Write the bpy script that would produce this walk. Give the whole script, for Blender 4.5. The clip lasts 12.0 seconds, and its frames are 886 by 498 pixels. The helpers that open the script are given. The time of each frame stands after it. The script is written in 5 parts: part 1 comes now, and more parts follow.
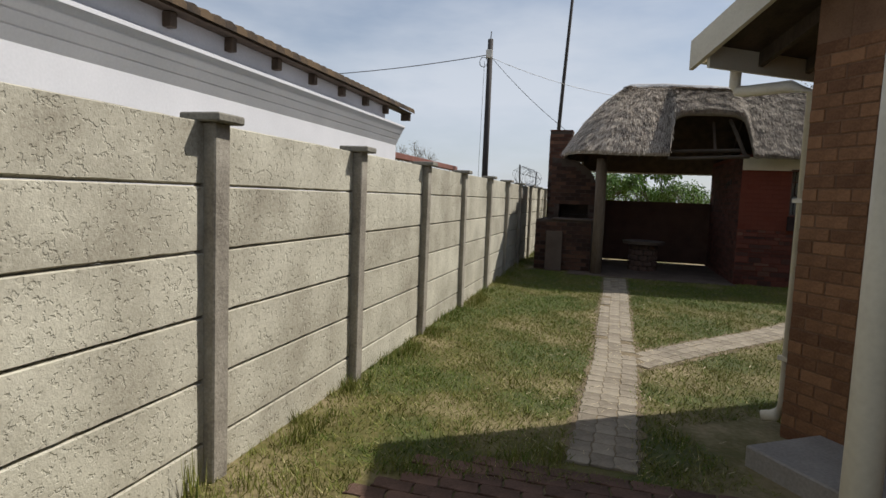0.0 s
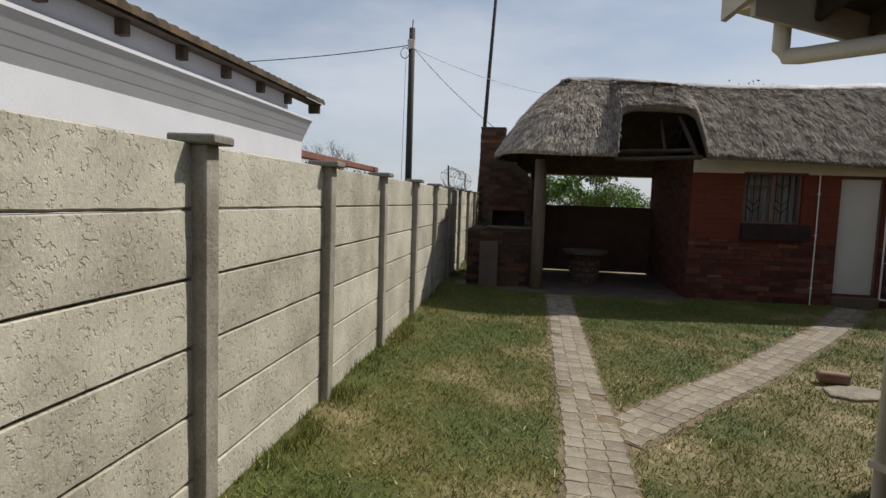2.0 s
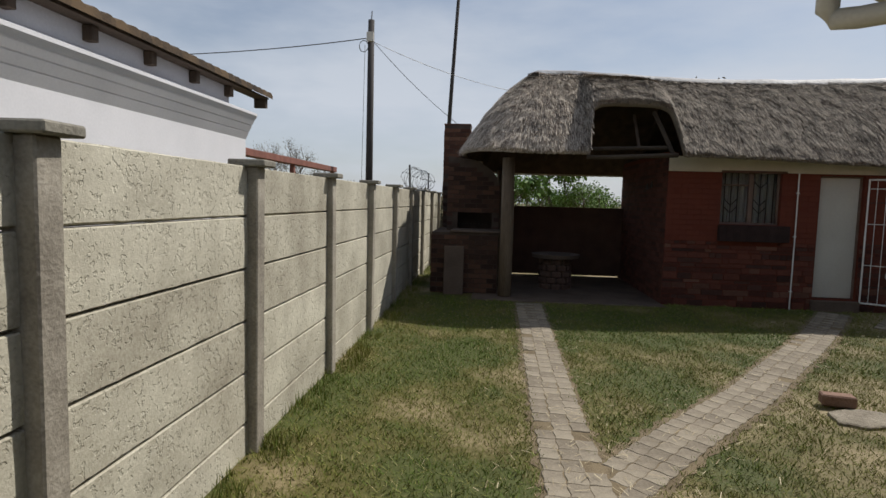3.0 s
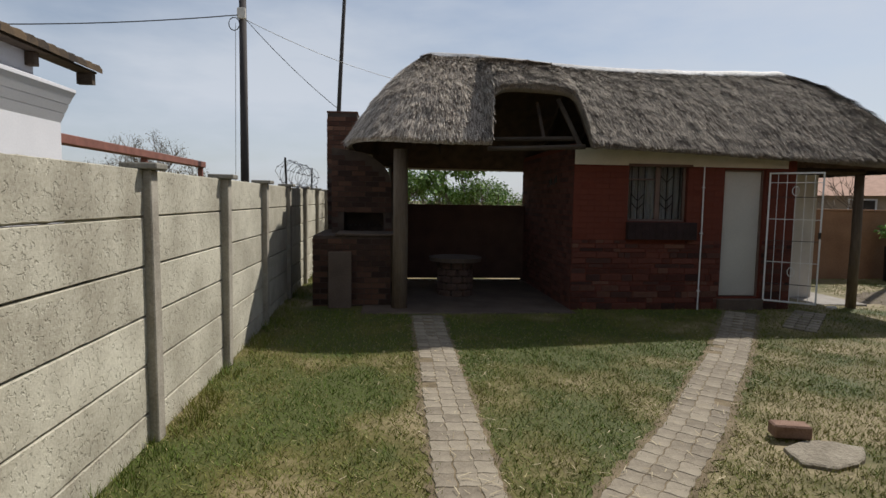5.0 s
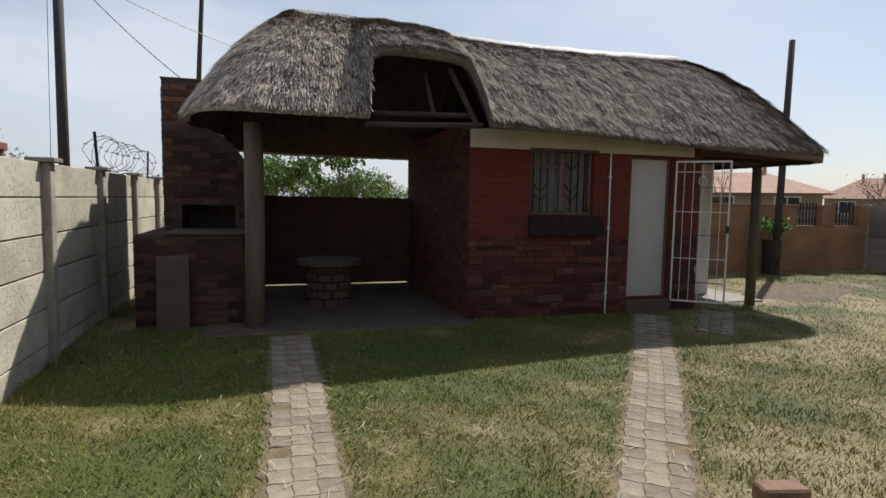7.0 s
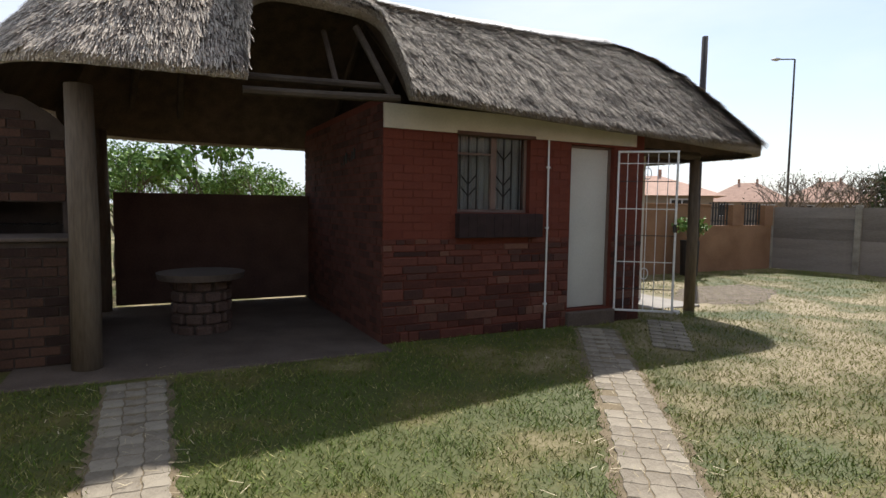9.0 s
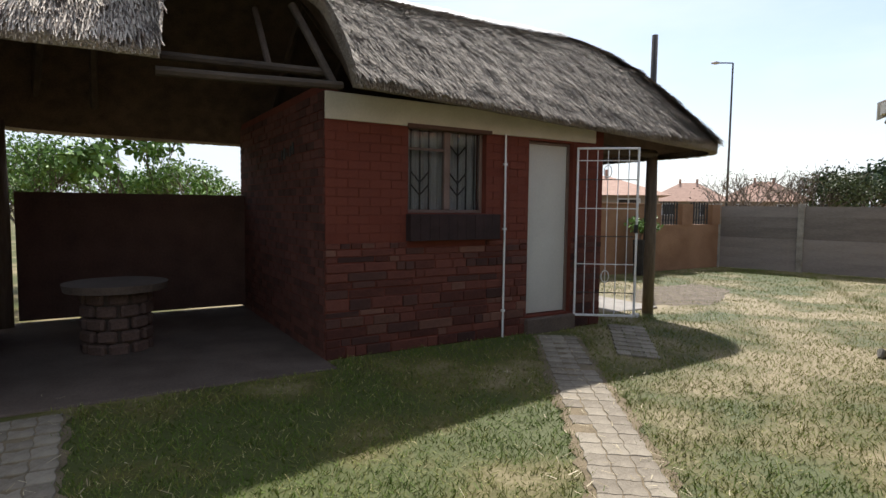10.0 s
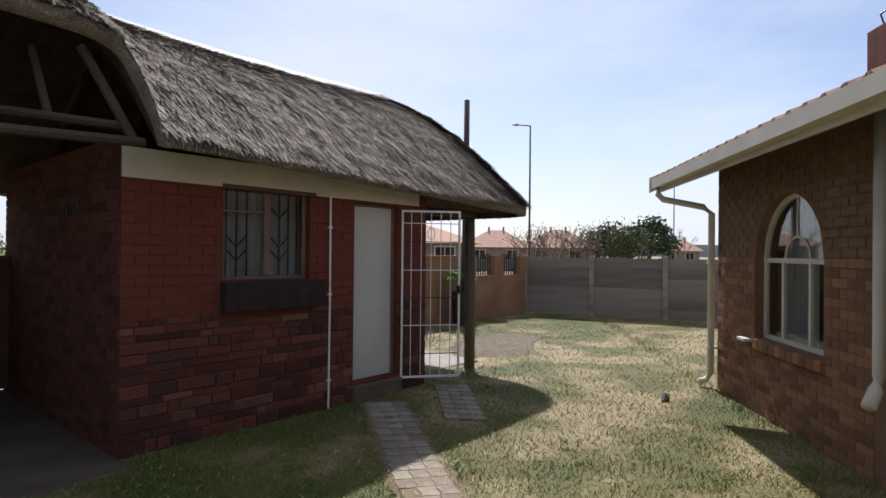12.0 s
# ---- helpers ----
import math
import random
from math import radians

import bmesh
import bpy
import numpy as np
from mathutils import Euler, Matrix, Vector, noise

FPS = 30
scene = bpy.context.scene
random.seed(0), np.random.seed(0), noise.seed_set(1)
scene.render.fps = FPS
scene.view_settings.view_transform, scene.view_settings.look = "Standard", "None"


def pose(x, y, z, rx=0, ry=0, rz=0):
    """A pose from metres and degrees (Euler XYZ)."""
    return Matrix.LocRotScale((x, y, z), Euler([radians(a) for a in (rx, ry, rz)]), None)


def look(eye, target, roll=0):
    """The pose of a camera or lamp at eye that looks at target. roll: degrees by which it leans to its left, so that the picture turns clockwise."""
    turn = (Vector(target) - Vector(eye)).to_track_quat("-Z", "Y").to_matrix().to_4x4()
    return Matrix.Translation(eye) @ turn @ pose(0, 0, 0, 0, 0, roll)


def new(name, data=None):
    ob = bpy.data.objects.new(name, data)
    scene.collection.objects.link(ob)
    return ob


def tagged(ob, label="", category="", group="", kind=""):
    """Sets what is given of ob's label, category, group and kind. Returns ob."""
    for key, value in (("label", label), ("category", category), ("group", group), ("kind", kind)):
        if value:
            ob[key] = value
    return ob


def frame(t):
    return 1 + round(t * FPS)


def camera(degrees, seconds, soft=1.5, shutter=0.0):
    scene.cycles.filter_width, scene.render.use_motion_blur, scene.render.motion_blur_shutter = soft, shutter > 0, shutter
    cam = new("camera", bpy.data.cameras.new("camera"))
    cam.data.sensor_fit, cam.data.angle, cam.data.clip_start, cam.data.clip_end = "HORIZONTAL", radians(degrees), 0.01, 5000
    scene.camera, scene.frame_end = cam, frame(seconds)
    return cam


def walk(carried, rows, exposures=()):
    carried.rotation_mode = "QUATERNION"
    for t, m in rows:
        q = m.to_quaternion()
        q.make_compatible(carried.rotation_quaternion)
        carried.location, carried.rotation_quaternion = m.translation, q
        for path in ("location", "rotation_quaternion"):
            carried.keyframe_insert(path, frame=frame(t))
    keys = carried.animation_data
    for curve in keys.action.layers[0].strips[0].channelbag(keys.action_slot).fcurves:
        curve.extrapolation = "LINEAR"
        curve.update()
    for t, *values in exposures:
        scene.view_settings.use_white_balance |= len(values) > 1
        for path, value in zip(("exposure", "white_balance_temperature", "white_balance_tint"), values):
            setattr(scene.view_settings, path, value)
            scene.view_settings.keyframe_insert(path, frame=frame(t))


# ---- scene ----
cam = camera(75.5, 12.0)
PATH = [
    (0, (0.413, 0.132, 1.553), (-0.133, 2.047, 1.37), 2.2),
    (0.5, (0.293, 0.596, 1.544), (-0.229, 2.518, 1.363), 2.3),
    (1, (0.194, 1.047, 1.592), (-0.287, 2.98, 1.413), 2.0),
    (1.5, (0.091, 1.454, 1.631), (-0.32, 3.404, 1.457), 2.0),
    (2, (0.039, 1.807, 1.648), (-0.25, 3.779, 1.478), 1.9),
    (2.5, (0.0, 2.211, 1.653), (-0.22, 4.192, 1.488), 1.7),
    (3, (0.007, 2.603, 1.696), (-0.166, 4.589, 1.527), 1.5),
    (5, (0.091, 3.896, 1.706), (0.274, 5.88, 1.536), 0.9),
    (5.5, (0.181, 4.258, 1.632), (0.499, 6.225, 1.467), 1.1),
    (6, (0.243, 4.668, 1.615), (0.651, 6.619, 1.448), 1.1),
    (6.5, (0.313, 5.041, 1.612), (0.787, 6.976, 1.443), 1.1),
    (7, (0.414, 5.435, 1.603), (0.991, 7.343, 1.432), 1.0),
    (9, (0.789, 6.873, 1.487), (1.681, 8.657, 1.34), 0.8),
    (9.5, (0.916, 7.153, 1.483), (1.875, 8.902, 1.338), 0.7),
    (10, (1.027, 7.351, 1.485), (2.072, 9.05, 1.341), 0.6),
    (10.5, (1.095, 7.483, 1.508), (2.269, 9.096, 1.365), 0.4),
    (11, (1.136, 7.529, 1.565), (2.457, 9.023, 1.421), 0.4),
    (11.5, (1.13, 7.527, 1.624), (2.561, 8.919, 1.498), 0.4),
    (12, (1.081, 7.527, 1.706), (2.601, 8.827, 1.719), 0.6),
]
EXPOSURES = [(0.0, -0.10, 6400, 10), (3.0, -0.22, 6400, 10), (7.0, 0.08, 6380, 10), (9.0, 0.54, 6280, 11), (10.5, 0.60, 6200, 11), (11.3, 0.47, 6160, 13), (12.0, 0.35, 6120, 15)]
walk(cam, [(t, look(eye, target, roll)) for t, eye, target, roll in PATH], EXPOSURES)

# ---- light ----
SUN = Vector((1.73, 1.44, 2.65)).normalized()
sun_data = bpy.data.lights.new("sun", "SUN")
sun_data.energy, sun_data.angle, sun_data.color = 5.0, radians(0.6), (1.0, 0.95, 0.87)
sun = new("sun", sun_data)
sun.matrix_basis = look(SUN * 40, (0, 0, 0))
world = bpy.data.worlds.new("world")
scene.world = world
world.use_nodes = True
wt = world.node_tree
wt.nodes.clear()
w_out = wt.nodes.new("ShaderNodeOutputWorld")
w_bg = wt.nodes.new("ShaderNodeBackground")
w_sky = wt.nodes.new("ShaderNodeTexSky")
w_sky.sky_type, w_sky.sun_disc = "NISHITA", False
w_sky.sun_elevation, w_sky.sun_rotation = math.asin(SUN.z), math.atan2(SUN.x, SUN.y)
w_sky.air_density, w_sky.dust_density = 1.0, 1.15
w_co = wt.nodes.new("ShaderNodeTexCoord")
w_map = wt.nodes.new("ShaderNodeMapping")
w_map.inputs["Scale"].default_value = (1.0, 1.0, 3.2)
w_noise = wt.nodes.new("ShaderNodeTexNoise")
w_noise.inputs["Scale"].default_value, w_noise.inputs["Detail"].default_value = 1.7, 6.0
w_noise.inputs["Roughness"].default_value = 0.55
w_ramp = wt.nodes.new("ShaderNodeValToRGB")
w_ramp.color_ramp.elements[0].position, w_ramp.color_ramp.elements[1].position = 0.36, 0.68
w_ramp.color_ramp.elements[0].color, w_ramp.color_ramp.elements[1].color = (0, 0, 0, 1), (0.75, 0.75, 0.75, 1)
w_mix = wt.nodes.new("ShaderNodeMixRGB")
w_mix.inputs["Color2"].default_value = (7.3, 7.8, 8.6, 1)
w_sep = wt.nodes.new("ShaderNodeSeparateXYZ")
w_low = wt.nodes.new("ShaderNodeMapRange")
w_low.inputs["From Min"].default_value, w_low.inputs["From Max"].default_value = 0.02, 0.34
w_low.inputs["To Min"].default_value, w_low.inputs["To Max"].default_value = 0.36, 0.0
w_sum = wt.nodes.new("ShaderNodeMath")
w_sum.use_clamp = True
wt.links.new(w_co.outputs["Generated"], w_sep.inputs[0])
wt.links.new(w_sep.outputs["Z"], w_low.inputs["Value"])
wt.links.new(w_ramp.outputs["Color"], w_sum.inputs[0])
wt.links.new(w_low.outputs["Result"], w_sum.inputs[1])
w_bg.inputs["Strength"].default_value = 0.094
wt.links.new(w_co.outputs["Generated"], w_map.inputs["Vector"])
wt.links.new(w_map.outputs["Vector"], w_noise.inputs["Vector"])
wt.links.new(w_noise.outputs["Fac"], w_ramp.inputs["Fac"])
wt.links.new(w_sum.outputs[0], w_mix.inputs["Fac"])
wt.links.new(w_sky.outputs["Color"], w_mix.inputs["Color1"])
wt.links.new(w_mix.outputs["Color"], w_bg.inputs["Color"])
wt.links.new(w_bg.outputs["Background"], w_out.inputs["Surface"])


# ---- materials ----
def mat(name, dark, light, scale=8.0, rough=0.85, bump=0.3, fine=90.0, stretch=(1, 1, 1), metal=0.0, vary="", spread=0.5, blotch=0.35, spec=0.3, bump_dist=0.01):
    """A two-scale surface: colour between dark and light by broad stains and fine grain; vary: 'object' or 'island' adds a random shade per piece."""
    m = bpy.data.materials.new(name)
    m.use_nodes = True
    t = m.node_tree
    n, l = t.nodes, t.links
    b = n["Principled BSDF"]
    b.inputs["Roughness"].default_value, b.inputs["Metallic"].default_value = rough, metal
    b.inputs["Specular IOR Level"].default_value = spec
    co = n.new("ShaderNodeTexCoord")
    mp = n.new("ShaderNodeMapping")
    mp.inputs["Scale"].default_value = stretch
    l.new(co.outputs["Object"], mp.inputs["Vector"])
    big = n.new("ShaderNodeTexNoise")
    big.inputs["Scale"].default_value, big.inputs["Detail"].default_value = scale, 5.0
    small = n.new("ShaderNodeTexNoise")
    small.inputs["Scale"].default_value, small.inputs["Detail"].default_value = fine, 4.0
    l.new(mp.outputs["Vector"], big.inputs["Vector"])
    l.new(mp.outputs["Vector"], small.inputs["Vector"])
    add = n.new("ShaderNodeMath")
    add.operation = "MULTIPLY_ADD"
    add.inputs[1].default_value = blotch / 0.35
    l.new(big.outputs["Fac"], add.inputs[0])
    mul = n.new("ShaderNodeMath")
    mul.operation = "MULTIPLY_ADD"
    mul.inputs[1].default_value, mul.inputs[2].default_value = 0.6, -0.3 - 0.5 * (blotch / 0.35 - 1)
    l.new(small.outputs["Fac"], mul.inputs[0])
    l.new(mul.outputs[0], add.inputs[2])
    last = add.outputs[0]
    if vary:
        rnd = n.new("ShaderNodeObjectInfo" if vary == "object" else "ShaderNodeNewGeometry")
        off = n.new("ShaderNodeMath")
        off.operation = "MULTIPLY_ADD"
        off.inputs[1].default_value = spread
        l.new(rnd.outputs["Random" if vary == "object" else "Random Per Island"], off.inputs[0])
        sub = n.new("ShaderNodeMath")
        sub.operation = "SUBTRACT"
        sub.inputs[1].default_value = spread / 2
        l.new(last, sub.inputs[0])
        l.new(sub.outputs[0], off.inputs[2])
        last = off.outputs[0]
    ramp = n.new("ShaderNodeValToRGB")
    ramp.color_ramp.elements[0].position, ramp.color_ramp.elements[1].position = 0.2, 0.8
    ramp.color_ramp.elements[0].color, ramp.color_ramp.elements[1].color = (*dark, 1), (*light, 1)
    l.new(last, ramp.inputs["Fac"])
    l.new(ramp.outputs["Color"], b.inputs["Base Color"])
    if bump:
        bp = n.new("ShaderNodeBump")
        bp.inputs["Strength"].default_value, bp.inputs["Distance"].default_value = bump, bump_dist
        l.new(small.outputs["Fac"], bp.inputs["Height"])
        l.new(bp.outputs["Normal"], b.inputs["Normal"])
    return m


def grass_mat(name, fresh, straw, vary=False):
    """Lawn: fresh green with straw-coloured dry patches, in world places."""
    m = bpy.data.materials.new(name)
    m.use_nodes = True
    t = m.node_tree
    n, l = t.nodes, t.links
    b = n["Principled BSDF"]
    b.inputs["Roughness"].default_value, b.inputs["Specular IOR Level"].default_value = 0.75, 0.25
    geo = n.new("ShaderNodeNewGeometry")
    patch = n.new("ShaderNodeTexNoise")
    patch.inputs["Scale"].default_value, patch.inputs["Detail"].default_value = 0.95, 6.0
    fine = n.new("ShaderNodeTexNoise")
    fine.inputs["Scale"].default_value, fine.inputs["Detail"].default_value = 26.0, 3.0
    l.new(geo.outputs["Position"], patch.inputs["Vector"])
    l.new(geo.outputs["Position"], fine.inputs["Vector"])
    sep = n.new("ShaderNodeSeparateXYZ")
    l.new(geo.outputs["Position"], sep.inputs[0])
    east = n.new("ShaderNodeMapRange")
    east.inputs["From Min"].default_value, east.inputs["From Max"].default_value = -1.0, 6.0
    east.inputs["To Min"].default_value, east.inputs["To Max"].default_value = -0.06, 0.17
    l.new(sep.outputs["X"], east.inputs["Value"])
    a1 = n.new("ShaderNodeMath")
    a1.operation = "ADD"
    wide = n.new("ShaderNodeMath")
    wide.operation = "MULTIPLY_ADD"
    wide.inputs[1].default_value, wide.inputs[2].default_value = 2.3, -0.65
    l.new(patch.outputs["Fac"], wide.inputs[0])
    l.new(wide.outputs[0], a1.inputs[0])
    l.new(east.outputs["Result"], a1.inputs[1])
    a2 = n.new("ShaderNodeMath")
    a2.operation = "MULTIPLY_ADD"
    a2.inputs[1].default_value = 0.35
    l.new(fine.outputs["Fac"], a2.inputs[0])
    l.new(a1.outputs[0], a2.inputs[2])
    last = a2.outputs[0]
    for ax, ay, rx, ry, amount in ((2.2, 10.6, 4.2, 2.2, -0.26), (13.0, 14.3, 3.2, 1.9, -0.34), (3.75, 10.1, 0.7, 0.5, -0.3), (8.4, 12.1, 1.2, 0.5, -0.35), (5.7, 9.1, 0.6, 0.45, -0.3), (6.9, 9.5, 1.0, 0.6, -0.22), (8.9, 10.3, 1.1, 0.5, -0.25), (8.2, 9.4, 0.9, 0.4, -0.3), (11.2, 11.8, 1.6, 0.5, -0.2), (-0.6, 8.2, 0.9, 1.6, -0.15)):
        off = n.new("ShaderNodeVectorMath")
        off.operation = "SUBTRACT"
        off.inputs[1].default_value = (ax, ay, 0)
        l.new(geo.outputs["Position"], off.inputs[0])
        sc = n.new("ShaderNodeVectorMath")
        sc.operation = "MULTIPLY"
        sc.inputs[1].default_value = (1 / rx, 1 / ry, 0)
        l.new(off.outputs[0], sc.inputs[0])
        ln = n.new("ShaderNodeVectorMath")
        ln.operation = "LENGTH"
        l.new(sc.outputs[0], ln.inputs[0])
        fall = n.new("ShaderNodeMapRange")
        fall.inputs["From Min"].default_value, fall.inputs["From Max"].default_value = 0.35, 1.15
        fall.inputs["To Min"].default_value, fall.inputs["To Max"].default_value = amount, 0.0
        l.new(ln.outputs["Value"], fall.inputs["Value"])
        sm = n.new("ShaderNodeMath")
        l.new(last, sm.inputs[0])
        l.new(fall.outputs["Result"], sm.inputs[1])
        last = sm.outputs[0]
    if vary:
        a3 = n.new("ShaderNodeMath")
        a3.operation = "MULTIPLY_ADD"
        a3.inputs[1].default_value = 0.9
        l.new(geo.outputs["Random Per Island"], a3.inputs[0])
        l.new(last, a3.inputs[2])
        last = a3.outputs[0]
    ramp = n.new("ShaderNodeValToRGB")
    lo = 1.085 if vary else 0.64
    ramp.color_ramp.elements[0].position, ramp.color_ramp.elements[1].position = lo - 0.20, lo + 0.30
    ramp.color_ramp.elements[0].color, ramp.color_ramp.elements[1].color = (*fresh, 1), (*straw, 1)
    mid = ramp.color_ramp.elements.new(lo + 0.04)
    mid.color = (fresh[0] * 1.15 + straw[0] * 0.12, fresh[1] * 0.95 + straw[1] * 0.10, fresh[2] * 0.9 + straw[2] * 0.1, 1)
    l.new(last, ramp.inputs["Fac"])
    l.new(ramp.outputs["Color"], b.inputs["Base Color"])
    bp = n.new("ShaderNodeBump")
    bp.inputs["Strength"].default_value, bp.inputs["Distance"].default_value = 0.6, 0.012
    l.new(fine.outputs["Fac"], bp.inputs["Height"])
    l.new(bp.outputs["Normal"], b.inputs["Normal"])
    return m


M_LAWN = grass_mat("lawn soil", (0.072, 0.082, 0.021), (0.26, 0.208, 0.112))
M_BLADE = grass_mat("grass blades", (0.102, 0.152, 0.020), (0.56, 0.465, 0.245), True)
def pitted_mat(name):
    """Cast concrete: stained, with scattered pits and chips."""
    m = mat(name, (0.31, 0.28, 0.215), (0.60, 0.565, 0.455), 2.2, 0.95, 0.0, 55, vary="object", spread=0.2)
    n, l = m.node_tree.nodes, m.node_tree.links
    co = n.new("ShaderNodeTexCoord")
    pit = n.new("ShaderNodeTexNoise")
    pit.inputs["Scale"].default_value, pit.inputs["Detail"].default_value = 30.0, 6.0
    ramp = n.new("ShaderNodeValToRGB")
    ramp.color_ramp.elements[0].position, ramp.color_ramp.elements[1].position = 0.37, 0.43
    grain = n.new("ShaderNodeTexNoise")
    grain.inputs["Scale"].default_value, grain.inputs["Detail"].default_value = 120.0, 3.0
    l.new(co.outputs["Object"], pit.inputs["Vector"])
    l.new(co.outputs["Object"], grain.inputs["Vector"])
    l.new(pit.outputs["Fac"], ramp.inputs["Fac"])
    sum_ = n.new("ShaderNodeMath")
    sum_.operation = "MULTIPLY_ADD"
    sum_.inputs[1].default_value = 0.45
    l.new(grain.outputs["Fac"], sum_.inputs[0])
    l.new(ramp.outputs["Color"], sum_.inputs[2])
    bp = n.new("ShaderNodeBump")
    bp.inputs["Strength"].default_value, bp.inputs["Distance"].default_value = 0.65, 0.008
    l.new(sum_.outputs[0], bp.inputs["Height"])
    l.new(bp.outputs["Normal"], n["Principled BSDF"].inputs["Normal"])
    return m


M_CONC = pitted_mat("precast concrete")
M_OLDCONC = mat("old concrete", (0.30, 0.285, 0.23), (0.56, 0.54, 0.45), 2.6, 0.95, 0.9, 34, vary="object", spread=0.22, bump_dist=0.02)
M_POST = mat("concrete post", (0.20, 0.175, 0.14), (0.43, 0.39, 0.32), 5, 0.95, 0.5, 60, vary="object", spread=0.2)
M_CAP = mat("weathered cap concrete", (0.12, 0.11, 0.09), (0.30, 0.28, 0.23), 7, 0.95, 0.5, 60)
M_GREYWALL = mat("grey precast wall", (0.155, 0.132, 0.112), (0.29, 0.25, 0.215), 1.2, 0.95, 0.4, 30, stretch=(0.6, 0.6, 2.5), vary="object", spread=0.5)
M_PAVER = mat("clay-grey paver", (0.18, 0.15, 0.111), (0.315, 0.272, 0.206), 6, 0.92, 0.4, 70, vary="object", spread=0.45)
M_REDPAVER = mat("red paving brick", (0.085, 0.05, 0.036), (0.18, 0.105, 0.075), 6, 0.92, 0.4, 70, vary="object", spread=0.5)
M_SLABDK = mat("dark brown cement", (0.078, 0.057, 0.044), (0.16, 0.12, 0.094), 2.5, 0.9, 0.3, 50)
M_FRAME = mat("brown window paint", (0.13, 0.085, 0.065), (0.22, 0.15, 0.12), 5, 0.6, 0.1, 60)
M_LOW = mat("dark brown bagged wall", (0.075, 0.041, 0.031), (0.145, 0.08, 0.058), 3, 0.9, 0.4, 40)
M_SLAB = mat("cement slab", (0.22, 0.20, 0.18), (0.40, 0.37, 0.33), 2.5, 0.9, 0.3, 50)
M_MORTAR = mat("mortar", (0.13, 0.072, 0.042), (0.225, 0.13, 0.077), 6, 0.95, 0.4, 80)
M_REDMORTAR = mat("stained mortar", (0.11, 0.028, 0.017), (0.165, 0.043, 0.025), 6, 0.95, 0.4, 80)
M_BRICK_UP = mat("red face brick", (0.108, 0.028, 0.017), (0.195, 0.052, 0.029), 3, 0.85, 0.4, 60, vary="object", spread=0.12)
M_STONE_RED = mat("red-brown split stone", (0.07, 0.023, 0.016), (0.155, 0.052, 0.035), 7, 0.88, 0.7, 45, vary="object", spread=0.6)
M_STONE_BROWN = mat("dark brown split stone", (0.045, 0.02, 0.016), (0.10, 0.045, 0.034), 7, 0.88, 0.7, 45, vary="object", spread=0.6)
M_STONE_TAN = mat("tan split stone", (0.10, 0.045, 0.031), (0.20, 0.095, 0.066), 7, 0.88, 0.7, 45, vary="object", spread=0.5)
M_BRICK_SIDE = mat("brown side brick", (0.062, 0.026, 0.019), (0.13, 0.05, 0.036), 5, 0.88, 0.5, 60, vary="island", spread=0.7)
M_GOLD = mat("golden brown brick", (0.13, 0.062, 0.032), (0.29, 0.15, 0.075), 5, 0.88, 0.5, 60, vary="object", spread=0.5)
M_GOLD_I = mat("golden brown brick course", (0.15, 0.073, 0.037), (0.33, 0.17, 0.085), 5, 0.88, 0.5, 60, vary="island", spread=0.5)
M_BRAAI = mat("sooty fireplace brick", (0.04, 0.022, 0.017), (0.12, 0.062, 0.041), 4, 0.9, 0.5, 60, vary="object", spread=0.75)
# the fireplace brick again, with the sun on the stack put into a brighter colour
M_BRAAI_SUN = mat("sunlit chimney brick", (0.08, 0.036, 0.024), (0.21, 0.105, 0.066), 4, 0.9, 0.5, 60, vary="object", spread=0.75)
M_BRAAIJOINT = mat("sooty mortar", (0.05, 0.037, 0.03), (0.11, 0.082, 0.065), 6, 0.95, 0.4, 80)
M_SILL = mat("dark brown sill brick", (0.022, 0.013, 0.012), (0.048, 0.028, 0.026), 8, 0.95, 0.3, 60)
M_CREAM = mat("cream paint", (0.5, 0.455, 0.36), (0.64, 0.59, 0.48), 3, 0.55, 0.08, 60)
M_PLASTER = mat("off-white plaster", (0.55, 0.51, 0.45), (0.74, 0.70, 0.63), 2, 0.85, 0.15, 60)
M_WHITE = mat("white wall paint", (0.6, 0.595, 0.61), (0.71, 0.7, 0.715), 1.5, 0.8, 0.08, 40)
M_FRIEZESHADE = mat("eave-shaded wall grey", (0.40, 0.40, 0.42), (0.50, 0.50, 0.52), 1.5, 0.85, 0.1, 40)
M_DOOR = mat("white door paint", (0.5, 0.48, 0.43), (0.61, 0.59, 0.53), 1.5, 0.5, 0.05, 50)
M_GATE = mat("white gate enamel", (0.66, 0.65, 0.62), (0.82, 0.81, 0.78), 9, 0.4, 0.05, 80)
M_BLACK = mat("blackened steel", (0.02, 0.018, 0.016), (0.05, 0.045, 0.04), 9, 0.5, 0.05, 80)
M_POLE = mat("creosoted pole wood", (0.095, 0.069, 0.047), (0.235, 0.183, 0.13), 7, 0.85, 0.5, 60, stretch=(1, 1, 0.12))
M_OLDPOLE = mat("dark brown pole wood", (0.035, 0.026, 0.019), (0.09, 0.07, 0.05), 7, 0.85, 0.5, 60, stretch=(0.3, 1, 1))
M_DARKWOOD = mat("dark roof timber", (0.04, 0.028, 0.02), (0.095, 0.068, 0.048), 7, 0.85, 0.4, 60, stretch=(1, 1, 0.3))
M_UPOLE = mat("tarred utility pole", (0.035, 0.03, 0.03), (0.08, 0.07, 0.065), 6, 0.85, 0.3, 60, stretch=(1, 1, 0.1))
M_STRAW = mat("weathered straw", (0.075, 0.058, 0.045), (0.40, 0.345, 0.275), 5, 0.9, 0.0, 70, vary="island", spread=0.9)
